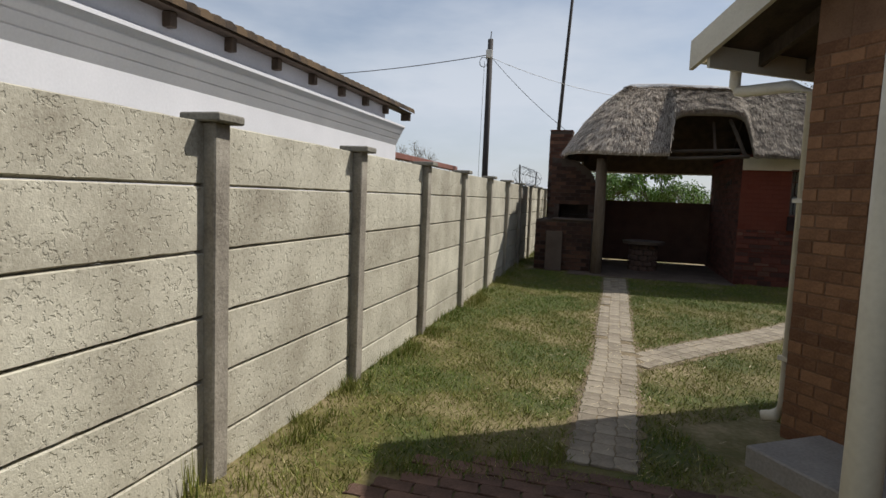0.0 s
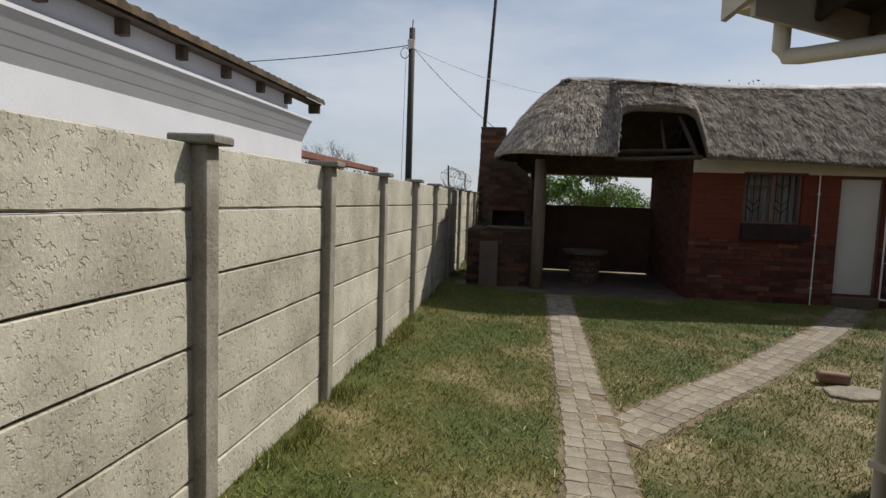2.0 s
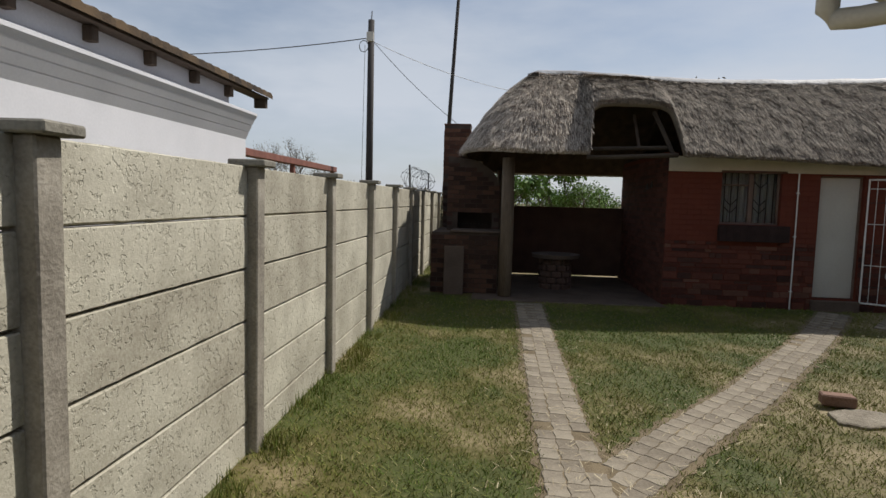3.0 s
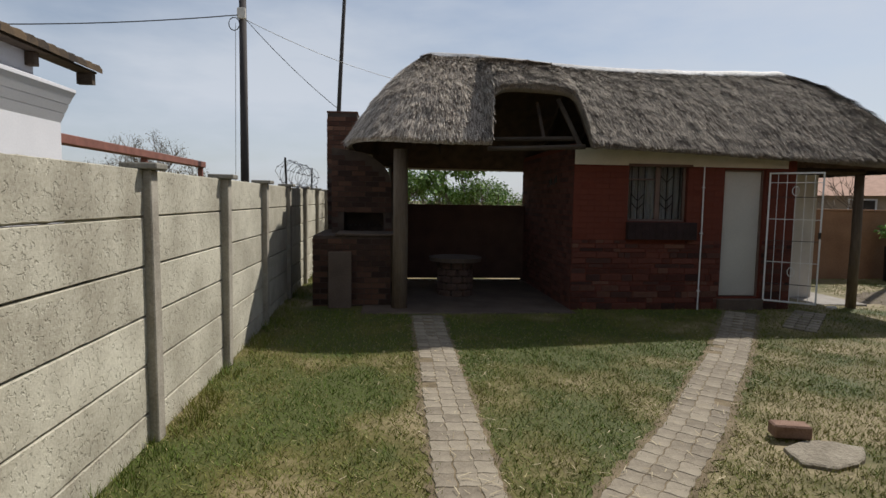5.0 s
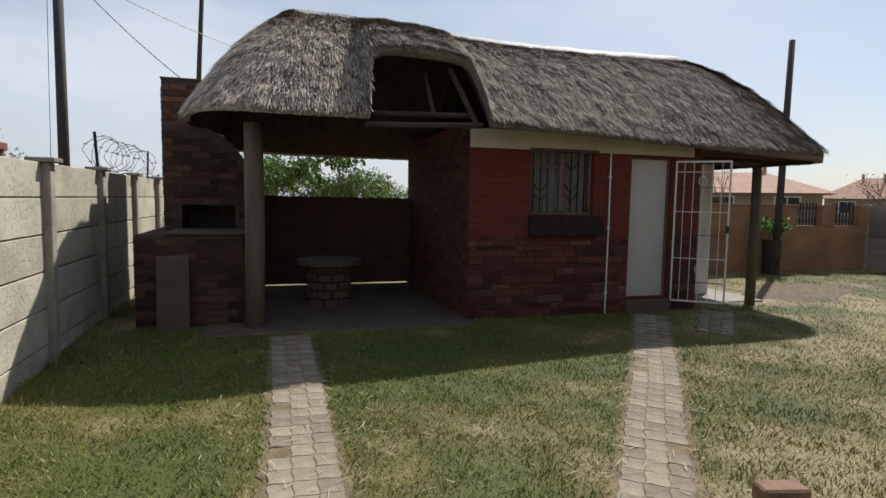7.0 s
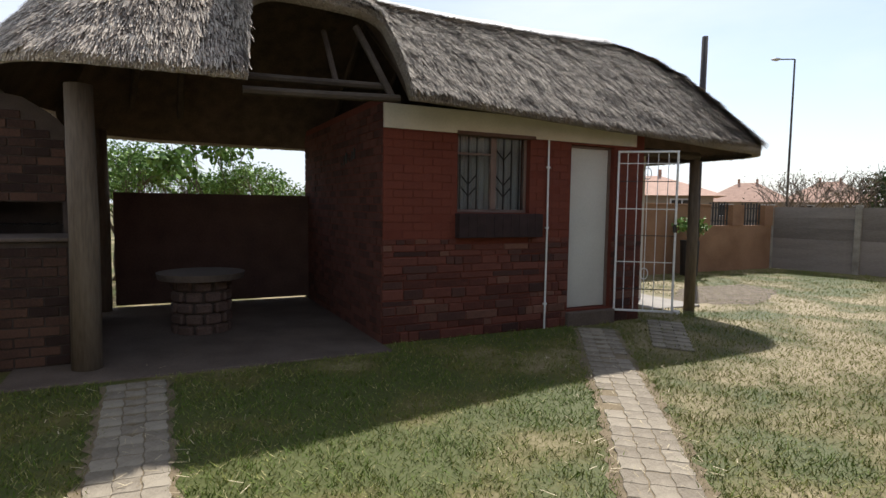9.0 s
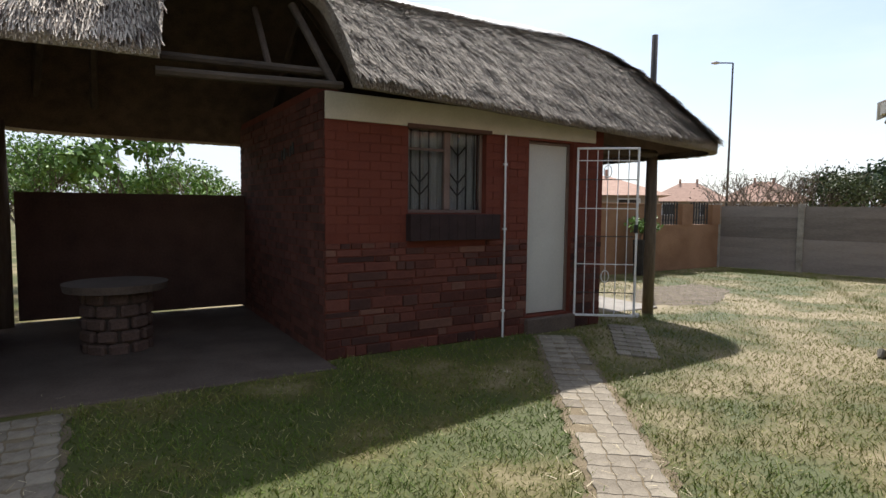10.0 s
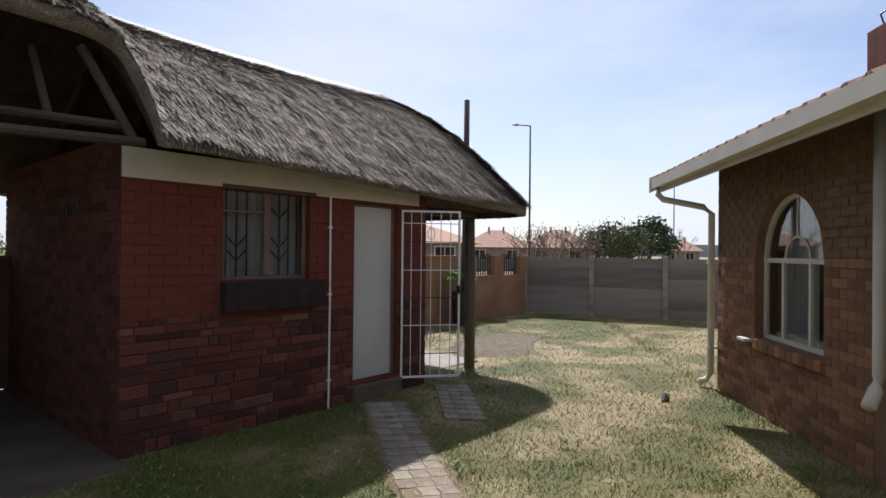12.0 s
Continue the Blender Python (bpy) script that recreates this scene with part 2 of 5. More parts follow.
M_THATCH = mat("thatch", (0.11, 0.09, 0.07), (0.34, 0.29, 0.225), 2.2, 0.95, 1.0, 46, bump_dist=0.04)
M_UNDER = mat("dark brown thatch underside", (0.05, 0.034, 0.024), (0.13, 0.09, 0.06), 6, 0.95, 0.8, 60, bump_dist=0.02)
M_RIDGE = mat("cement ridge cap", (0.16, 0.155, 0.15), (0.50, 0.50, 0.50), 2.2, 0.6, 0.6, 18)
M_TILE = mat("clay roof tile", (0.22, 0.10, 0.06), (0.42, 0.22, 0.13), 4, 0.8, 0.3, 40, vary="island", spread=0.6)
M_YTILE = mat("lichened roof tile", (0.035, 0.025, 0.018), (0.13, 0.085, 0.045), 4, 0.85, 0.3, 40, vary="island", spread=0.7)
M_PINKTILE = mat("pink roof tile", (0.34, 0.20, 0.14), (0.47, 0.29, 0.21), 3, 0.85, 0.2, 12)
M_FARWALL = mat("far house wall", (0.25, 0.19, 0.145), (0.35, 0.275, 0.21), 1, 0.9, 0.1, 12)
M_RUST = mat("rust-red steel", (0.14, 0.055, 0.04), (0.27, 0.11, 0.08), 5, 0.7, 0.2, 50)
M_STEEL = mat("galvanised wire", (0.30, 0.30, 0.31), (0.48, 0.48, 0.49), 9, 0.45, 0.1, 60, metal=0.7)
M_LEAF = mat("fresh leaves", (0.08, 0.155, 0.028), (0.22, 0.35, 0.075), 3, 0.55, 0.0, 20, vary="island", spread=0.8)
M_LEAF_DK = mat("dark leaves", (0.02, 0.04, 0.015), (0.07, 0.11, 0.035), 3, 0.55, 0.0, 20, vary="island", spread=0.8)
M_LEAF_OLIVE = mat("olive leaves", (0.05, 0.065, 0.022), (0.13, 0.15, 0.055), 3, 0.6, 0.0, 20, vary="island", spread=0.8)
M_LEAF_DRY = mat("dry olive leaves", (0.09, 0.075, 0.04), (0.22, 0.19, 0.10), 3, 0.7, 0.0, 20, vary="island", spread=0.8)
M_TWIG = mat("grey-brown twigs", (0.10, 0.075, 0.055), (0.24, 0.19, 0.15), 3, 0.9, 0.0, 20, vary="island", spread=0.6)
M_CURTAIN = mat("pale curtain cloth", (0.32, 0.31, 0.29), (0.54, 0.52, 0.49), 3, 0.9, 0.2, 40, stretch=(6, 6, 0.4))
M_DARK = mat("dark interior fill", (0.03, 0.025, 0.022), (0.06, 0.05, 0.045), 2, 0.9, 0.1, 30)
M_HILL = mat("hazy hill", (0.26, 0.29, 0.31), (0.33, 0.36, 0.38), 0.02, 1.0, 0.0, 0.1)
M_PATTERN = mat("stone table", (0.07, 0.042, 0.033), (0.17, 0.11, 0.085), 6, 0.85, 0.4, 60)


def sunlit_hip(m):
    """Brightens straw towards the rounded hip end; its sunlight is put into the colour."""
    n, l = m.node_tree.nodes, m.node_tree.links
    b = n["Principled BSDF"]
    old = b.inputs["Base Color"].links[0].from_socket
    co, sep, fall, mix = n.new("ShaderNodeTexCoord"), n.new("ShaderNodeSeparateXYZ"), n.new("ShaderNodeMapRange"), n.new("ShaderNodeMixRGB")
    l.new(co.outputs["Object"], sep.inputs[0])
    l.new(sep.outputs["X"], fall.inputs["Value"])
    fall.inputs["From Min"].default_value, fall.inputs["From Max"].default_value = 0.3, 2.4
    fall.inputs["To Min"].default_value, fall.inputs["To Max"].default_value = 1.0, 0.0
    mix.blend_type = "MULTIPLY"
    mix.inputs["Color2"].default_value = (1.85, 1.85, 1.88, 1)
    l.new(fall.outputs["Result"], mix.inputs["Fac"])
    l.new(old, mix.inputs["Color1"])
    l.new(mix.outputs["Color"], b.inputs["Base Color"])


sunlit_hip(M_STRAW)
sunlit_hip(M_THATCH)


def glass_mat(name):
    m = bpy.data.materials.new(name)
    m.use_nodes = True
    b = m.node_tree.nodes["Principled BSDF"]
    b.inputs["Base Color"].default_value = (0.9, 0.93, 0.92, 1)
    b.inputs["Roughness"].default_value, b.inputs["Transmission Weight"].default_value, b.inputs["IOR"].default_value = 0.02, 1.0, 1.45
    return m


M_GLASS = glass_mat("window glass")


# ---- builders ----
def box(bm, x0, x1, y0, y1, z0, z1, cut=0.0):
    """A block; cut bevels its edges."""
    vs = [bm.verts.new(p) for p in ((x0, y0, z0), (x1, y0, z0), (x1, y1, z0), (x0, y1, z0), (x0, y0, z1), (x1, y0, z1), (x1, y1, z1), (x0, y1, z1))]
    fs = [bm.faces.new([vs[i] for i in q]) for q in ((3, 2, 1, 0), (4, 5, 6, 7), (0, 1, 5, 4), (1, 2, 6, 5), (2, 3, 7, 6), (3, 0, 4, 7))]
    if cut:
        bmesh.ops.bevel(bm, geom=list({e for f in fs for e in f.edges}), offset=cut, segments=1, affect="EDGES")


def tube(bm, pts, radii, seg=8, caps=True):
    """A round rod through the points."""
    pts = [Vector(p) for p in pts]
    if not hasattr(radii, "__len__"):
        radii = [radii] * len(pts)
    rings = []
    for i, p in enumerate(pts):
        d = (pts[min(i + 1, len(pts) - 1)] - pts[max(i - 1, 0)]).normalized()
        s = d.cross(Vector((0, 0, 1)) if abs(d.z) < 0.95 else Vector((1, 0, 0))).normalized()
        u = s.cross(d)
        rings.append([bm.verts.new(p + (s * math.cos(a) + u * math.sin(a)) * radii[i]) for a in (2 * math.pi * k / seg for k in range(seg))])
    for r0, r1 in zip(rings, rings[1:]):
        for k in range(seg):
            bm.faces.new((r0[k], r0[(k + 1) % seg], r1[(k + 1) % seg], r1[k]))
    if caps and seg > 2:
        bm.faces.new(rings[0])
        bm.faces.new(rings[-1][::-1])


def mesh_of(name, bm, material, smooth=False):
    me = bpy.data.meshes.new(name)
    bmesh.ops.recalc_face_normals(bm, faces=bm.faces)
    bm.to_mesh(me)
    bm.free()
    me.materials.append(material)
    if smooth:
        me.polygons.foreach_set("use_smooth", [True] * len(me.polygons))
    return me


def raw_mesh(name, verts, faces, material):
    me = bpy.data.meshes.new(name)
    me.from_pydata(verts, [], faces)
    me.materials.append(material)
    return me


def thing(name, m=None, label="", category="", group="", kind=""):
    ob = new(name)
    ob.matrix_basis = m or Matrix()
    ob.empty_display_size = 0.2
    return tagged(ob, label, category, group, kind)


def under(ob, parent):
    ob.parent = parent
    return ob


def part(name, bm, material, parent, label="", smooth=False):
    ob = under(new(name, mesh_of(name, bm, material, smooth)), parent)
    return tagged(ob, label)


def solid(name, bm, material, label="", category="", group="", kind="", m=None, smooth=False):
    ob = new(name, mesh_of(name, bm, material, smooth))
    if m:
        ob.matrix_basis = m
    return tagged(ob, label, category, group, kind)


def block(x0, x1, y0, y1, z0, z1, cut=0.0):
    bm = bmesh.new()
    box(bm, x0, x1, y0, y1, z0, z1, cut)
    return bm


def rod(pts, radii, seg=8):
    bm = bmesh.new()
    tube(bm, pts, radii, seg)
    return bm


def wall_with_holes(length, height, thick, holes, base=-0.1):
    """A wall along x from 0, its outer face at y=0, inner at y=thick; holes: (x0, x1, z0, z1)."""
    bm = bmesh.new()
    xs = sorted({0, length, *(h[0] for h in holes), *(h[1] for h in holes)})
    for x0, x1 in zip(xs, xs[1:]):
        spans, z = [], base
        for h in sorted((h for h in holes if h[0] <= x0 + 1e-6 and h[1] >= x1 - 1e-6), key=lambda h: h[2]):
            if h[2] > z:
                spans.append((z, h[2]))
            z = h[3]
        if height > z:
            spans.append((z, height))
        for z0, z1 in spans:
            box(bm, x0, x1, 0, thick, z0, z1)
    return bm


def brick_mesh(name, w, h, d, material):
    return mesh_of(name, block(0, w, -d, d, 0, h, 0.004), material)


def clear_spans(a, b, holes):
    """The stretches of a..b that lie outside the holes."""
    spans = [(a, b)]
    for c0, c1 in holes:
        spans = [q for p in spans for q in ((p[0], min(p[1], c0)), (max(p[0], c1), p[1])) if q[1] > q[0]]
    return spans


def lay_bricks(parent, meshes, x0, x1, z0, z1, keep, course=0.085, size=0.222, gap=0.011, m=None, cuts=None):
    """Running-bond bricks proud of the plane y=0 in the parent's frame; keep(x, z, w) names the mesh of a brick or None; cuts(z0, z1) gives openings to stop at."""
    made, row, z = 0, 0, z0
    while z + course - gap <= z1 + 1e-4:
        x = x0 - (0.5 * size if row % 2 else 0)
        while x < x1 - 0.02:
            for a, b in clear_spans(max(x, x0), min(x + size, x1), cuts(z, z + course - gap) if cuts else ()):
                w = b - a - gap
                if w < 0.02:
                    continue
                key = keep(a, z, w)
                if key is not None:
                    ob = under(new("brick", meshes[key]), parent)
                    mm = Matrix.LocRotScale((a, random.uniform(-0.0025, 0.0025), z), None, (w / (size - gap), 1, 1))
                    ob.matrix_basis = m @ mm if m else mm
                    made += 1
            x += size
        z += course
        row += 1
    return made


def joined_bricks(x0, x1, z0, z1, keep, course=0.085, size=0.222, gap=0.011, d=0.01, cuts=None):
    """The same bond as one mesh."""
    verts, faces, row, z = [], [], 0, z0
    while z + course - gap <= z1 + 1e-4:
        x = x0 - (0.5 * size if row % 2 else 0)
        while x < x1 - 0.02:
            for a, b in clear_spans(max(x, x0), min(x + size, x1) - gap, cuts(z, z + course - gap) if cuts else ()):
                if b - a < 0.02 or not keep(a, z, b - a):
                    continue
                k, e = len(verts), random.uniform(-0.0025, 0.0025)
                verts += [(a, e - d, z), (b, e - d, z), (b, e - d, z + course - gap), (a, e - d, z + course - gap),
                          (a, e + d, z), (b, e + d, z), (b, e + d, z + course - gap), (a, e + d, z + course - gap)]
                faces += [tuple(k + i for i in q) for q in ((0, 1, 2, 3), (1, 5, 6, 2), (4, 0, 3, 7), (3, 2, 6, 7), (4, 5, 1, 0))]
            x += size
        z += course
        row += 1
    return verts, faces


# ---- ground ----
def rise(x, y):
    """The lawn climbs a little towards the thatched room; works on numbers and on arrays."""
    v = np.clip((y - 10.7) / 1.5, 0, 1)
    side = np.clip((8.2 - x) / 1.6, 0, 1)
    return 0.07 * v * v * (3 - 2 * v) * side


def ground():
    n = 150
    near = [(-20 + 60 * i / n) for i in range(n + 1)]
    xs = [-900, -200, -60, *near, 90, 250, 900]
    ys = [-900, -200, -60, *near, 90, 250, 900]
    bm = bmesh.new()
    grid = [[bm.verts.new((x, y, (0.004 * noise.noise((x * 0.9, y * 0.9, 0)) if -20 <= x <= 40 and -20 <= y <= 40 else 0) - 0.008 + float(rise(x, y)))) for x in xs] for y in ys]
    for r0, r1 in zip(grid, grid[1:]):
        for i in range(len(xs) - 1):
            bm.faces.new((r0[i], r0[i + 1], r1[i + 1], r1[i]))
    return solid("ground", bm, M_LAWN, "mown lawn ground with green and straw-dry patches", "ground", kind="structure", smooth=True)


ground()

# paths: centre line points and width
PATH_A = [(0.47, 3.6), (0.51, 4.7), (0.57, 5.9), (0.57, 7.1), (0.59, 8.8), (0.62, 10.1), (0.62, 11.95)]
PATH_B = [(0.70, 5.90), (1.55, 6.95), (2.42, 7.95), (3.14, 8.93), (3.72, 9.68), (4.50, 10.75), (5.45, 12.1)]


def on_line(line, s):
    for p, q in zip(line, line[1:]):
        d = math.dist(p, q)
        if s <= d:
            return Vector(p).lerp(Vector(q), s / d), (Vector(q) - Vector(p)).normalized()
        s -= d
    return Vector(line[-1]), (Vector(line[-1]) - Vector(line[-2])).normalized()


def length_of(line):
    return sum(math.dist(p, q) for p, q in zip(line, line[1:]))


def gap_to(line, x, y):
    best = 9
    for p, q in zip(line, line[1:]):
        ab, ap = Vector(q) - Vector(p), Vector((x, y)) - Vector(p)
        k = min(1, max(0, ap.dot(ab) / ab.length_squared))
        best = min(best, (ap - ab * k).length)
    return best


def paver_mesh(w, h, material):
    """A cushion-edged paver with wavy long sides."""
    bm = bmesh.new()
    n = 6
    wave = [0.006 * math.sin(2 * math.pi * i / n) for i in range(n + 1)]
    side = [(-w / 2 + wave[i], -h / 2 + h * i / n) for i in range(n + 1)]
    far = [(x + w, y) for x, y in side]
    edge = [(-w / 2 + w * i / n, h / 2 + 0.8 * wave[i]) for i in range(1, n)]
    ring = side + edge + far[::-1] + [(x, y - h) for x, y in edge[::-1]]
    lo = [bm.verts.new((x, y, -0.03)) for x, y in ring]
    mid = [bm.verts.new((x, y, 0.004)) for x, y in ring]
    top = [bm.verts.new((x * 0.95, y * 0.95, 0.008)) for x, y in ring]
    for a, b in ((lo, mid), (mid, top)):
        for i in range(len(ring)):
            bm.faces.new((a[i], a[(i + 1) % len(ring)], b[(i + 1) % len(ring)], b[i]))
    bm.faces.new(top)
    return mesh_of("paver", bm, material)


# ---- precast concrete fence beside the lawn ----
FX = -1.58
POSTS = [2.66 + 1.775 * (i - 3) for i in range(13)]


def fence():
    f = thing("precast_fence", pose(FX, 6, 0), "tall rough precast concrete panel fence with capped posts", "fence")
    post_bm = bmesh.new()
    box(post_bm, -0.06, 0.075, -0.062, 0.062, -0.2, 1.88, 0.008)
    post_me = mesh_of("post", post_bm, M_POST)
    cap_me = mesh_of("cap", block(-0.11, 0.13, -0.105, 0.105, 0, 0.045, 0.008), M_CAP)
    for y in POSTS:
        p = under(new("post", post_me), f)
        p.matrix_basis = pose(0, y - 6, 0, random.uniform(-0.3, 0.3), random.uniform(-0.4, 0.4), 0)
        c = under(new("cap", cap_me), p)
        c.matrix_basis = pose(0, random.uniform(-0.01, 0.01), 1.88, 0, 0, random.uniform(-3, 3))
    for i, (y0, y1) in enumerate(zip(POSTS, POSTS[1:])):
        for k in range(6):
            z0 = 1.56 - 0.34 * k
            bm = bmesh.new()
            nx, h = 22, 0.336 if k else 0.32
            levels = ((0.0, -0.022), (0.028, -0.004), (0.045, 0.012), (0.35, 0.014), (0.7, 0.013), (0.985, 0.012), (1.0, 0.006))
            fr = [[bm.verts.new((off + 0.004 * noise.noise((i * 7 + a * 0.8, k * 5 + b * 3, 0)), y0 + 0.05 - 6 + (y1 - y0 - 0.1) * a / nx,
                                 z0 + h * b + (0.006 * noise.noise((a * 1.3, i * 3 + k, 2)) if b in (0.0, 0.028, 0.045) else 0) + (0.008 * noise.noise((a * 1.1, i * 5, 7)) if b == 1.0 and k == 0 else 0)))
                   for a in range(nx + 1)] for b, off in levels]
            bk = [[bm.verts.new((-0.05, v.co.y, v.co.z)) for v in (r[0], r[-1])] for r in (fr[0], fr[-1])]
            for r0, r1 in zip(fr, fr[1:]):
                for a in range(nx):
                    bm.faces.new((r0[a], r0[a + 1], r1[a + 1], r1[a]))
            bm.faces.new([*fr[-1], bk[1][1], bk[1][0]])
            bm.faces.new([*fr[0][::-1], bk[0][0], bk[0][1]])
            bm.faces.new((bk[0][0], bk[1][0], bk[1][1], bk[0][1]))
            ob = part("panel", bm, M_CONC, f)
    return f


fence()


# ---- thatched outbuilding ----
EX0, EX1, EY0, EY1 = -0.62, 8.90, 11.82, 15.95
RX0, RX1, RY = 0.75, 7.15, 14.0


def smooth(a, b, v):
    v = min(1, max(0, (v - a) / (b - a)))
    return v * v * (3 - 2 * v)


def outline(k, n):
    """Point k of n round the rounded eave line, and the ridge place above it."""
    hx, hy = (EX1 - EX0) / 2, (EY1 - EY0) / 2
    rr, rl = 0.85, 1.75
    turns = ((hx - rr, -hy + rr, rr), (hx - rr, hy - rr, rr), (-hx + rl, hy - rl, rl), (-hx + rl, -hy + rl, rl))
    runs = (((-hx + rl, -hy), (hx - rr, -hy)), ((hx, -hy + rr), (hx, hy - rr)), ((hx - rr, hy), (-hx + rl, hy)), ((-hx, hy - rl), (-hx, -hy + rl)))
    total = sum(math.dist(*q) for q in runs) + sum(math.pi * c[2] / 2 for c in turns)
    s = total * k / n
    x = y = 0.0
    for i in range(4):
        (p, q), (cx, cy, r) = runs[i], turns[i]
        d = math.dist(p, q)
        if s <= d:
            x, y = p[0] + (q[0] - p[0]) * s / d, p[1] + (q[1] - p[1]) * s / d
            break
        s -= d
        if s <= math.pi * r / 2:
            a = -math.pi / 2 + i * math.pi / 2 + s / r
            x, y = cx + r * math.cos(a), cy + r * math.sin(a)
            break
        s -= math.pi * r / 2
    x, y = x + (EX0 + EX1) / 2, y + (EY0 + EY1) / 2
    # the front eave runs slightly askew, further out at the open end
    y += (0.46 * smooth(1.2, 6.4, x) - 0.19) * smooth(0.1, 1.6, RY - y)
    return x, y, min(max(x, RX0), RX1)


def eave_z(x, y):
    """The eave sags a little towards the far end."""
    if y > RY + 1.2:
        return 2.40
    return 2.53 - 0.10 * smooth(3.0, 7.5, x) + 0.09 * smooth(0.9, -0.6, x)


def hood(x, y):
    """The eyebrow opening: how far up the slope the thatch is cut back, and how far its lip is lifted there."""
    u = abs(x - 2.17) / 0.72
    if y > RY or u >= 1:
        return 0.0, 0.0
    return 0.19 * smooth(1.0, 0.86, u), 0.43 * (1 - u ** 5) ** 0.5


def ridge_z(x):
    """The ridge sags in the middle."""
    return 4.04 + 0.15 * smooth(4.2, 0.9, x) + 0.04 * smooth(5.2, 7.1, x)


def roof_point(k, n, v, drop=0.0):
    x, y, rx = outline(k, n)
    cut, lift = hood(x, y)
    v = cut + (1 - cut) * v
    zr = ridge_z(rx)
    px, py = x + (rx - x) * v, y + (RY - y) * v
    z = eave_z(x, y) + (zr - eave_z(x, y)) * (v + 0.13 * math.sin(math.pi * v))
    return Vector((px, py, z + lift * max(0.0, 1 - (v - cut) / 0.72) - drop))


def roof_shell():
    n, m = 720, 28
    top, bot = bmesh.new(), bmesh.new()
    rows = []
    for j in range(m + 1):
        v = j / m
        row = []
        for k in range(n):
            p = roof_point(k, n, v)
            q = 0.045 * noise.noise((p.x * 1.5, p.y * 1.5, p.z * 1.5)) + 0.03 * noise.noise((p.x * 6, p.y * 6, p.z * 3))
            row.append(top.verts.new((p.x, p.y, p.z + q)))
        rows.append(row)
    lip = []
    for k in range(n):
        p, c = roof_point(k, n, 0), roof_point(k, n, 0.03)
        lip.append(top.verts.new((p.x * 0.985 + c.x * 0.015, p.y, p.z - 0.075 - 0.07 * smooth(6.0, 8.4, p.x) + 0.02 * noise.noise((k * 0.7, 0, 0)))))
    inner = []
    for k in range(n):
        p = roof_point(k, n, 0.05)
        inner.append(top.verts.new((p.x, p.y, p.z - 0.17 - 0.09 * smooth(6.0, 8.4, p.x))))
    for r0, r1 in [*zip(rows, rows[1:]), (lip, rows[0]), (inner, lip)]:
        for k in range(n):
            top.faces.new((r0[k], r0[(k + 1) % n], r1[(k + 1) % n], r1[k]))
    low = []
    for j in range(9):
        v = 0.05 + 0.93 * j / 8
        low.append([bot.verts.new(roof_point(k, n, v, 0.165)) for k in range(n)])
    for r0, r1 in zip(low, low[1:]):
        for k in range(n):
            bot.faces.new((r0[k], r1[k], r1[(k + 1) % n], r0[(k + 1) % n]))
    return top, bot


def straw_mesh(count):
    """Loose straws combed down the slope, and the fringe at the eave."""
    rng = random.Random(4)
    verts, faces = [], []
    n = 2600
    for i in range(count):
        k = rng.randrange(n)
        fringe = i % 9 == 0
        v = rng.uniform(0.0, 0.02) if fringe else rng.random() ** 1.15 * 0.97
        ln = rng.uniform(0.09, 0.24)
        p = roof_point(k, n, v)
        if p.y > RY + 0.6 and rng.random() < 0.8:
            continue
        q = roof_point(k, n, min(1, v + 0.08))
        up = (q - p).normalized()
        side = Vector((-(up.y), up.x, 0))
        side = side.normalized() if side.length > 1e-3 else Vector((1, 0, 0))
        out = side.cross(up)
        if out.z < 0:
            out = -out
        skew = side * rng.uniform(-0.3, 0.3)
        clump = 0.03 * max(0, noise.noise((p.x * 5, p.y * 5, p.z * 5)))
        head = p + out * (rng.uniform(0.0, 0.02) + clump) + up * ln * 0.5
        tail = p + out * (rng.uniform(0.012, 0.05) + clump * 1.5) - (up + skew) * ln * 0.5
        if fringe:
            tail = p - Vector((0, 0, rng.uniform(0.02, 0.07))) - up * 0.02
        w = side * rng.uniform(0.002, 0.0058)
        b = len(verts)
        verts += [head - w, head + w, tail + w * 0.7, tail - w * 0.7]
        faces.append((b, b + 1, b + 2, b + 3))
    return raw_mesh("straw", [tuple(v) for v in verts], faces, M_STRAW)


BY = 12.35
hut = thing("thatched_roof", pose(0, 0, 0), "grey weathered thatched roof with an eyebrow opening and cement ridge", "roof")
t_top, t_bot = roof_shell()
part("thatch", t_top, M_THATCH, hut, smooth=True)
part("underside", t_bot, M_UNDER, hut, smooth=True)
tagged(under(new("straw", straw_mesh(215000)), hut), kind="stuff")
rbm = bmesh.new()
cross = [(-0.19, -0.12), (-0.12, -0.01), (0.0, 0.03), (0.12, -0.01), (0.19, -0.12)]
rings = []
for i in range(41):
    x = RX0 - 0.18 + (RX1 - RX0 + 0.30) * i / 40
    z = ridge_z(x) + 0.03 + 0.022 * noise.noise((x * 2.3, 0, 0)) - (0.06 if i in (0, 40) else 0)
    rings.append([rbm.verts.new((x, RY + a, z + b)) for a, b in cross])
for r0, r1 in zip(rings, rings[1:]):
    for k in range(4):
        rbm.faces.new((r0[k], r0[k + 1], r1[k + 1], r1[k]))
rbm.faces.new(rings[0]), rbm.faces.new(rings[-1])
part("ridge_cap", rbm, M_RIDGE, hut, "pale cement ridge capping", smooth=True)
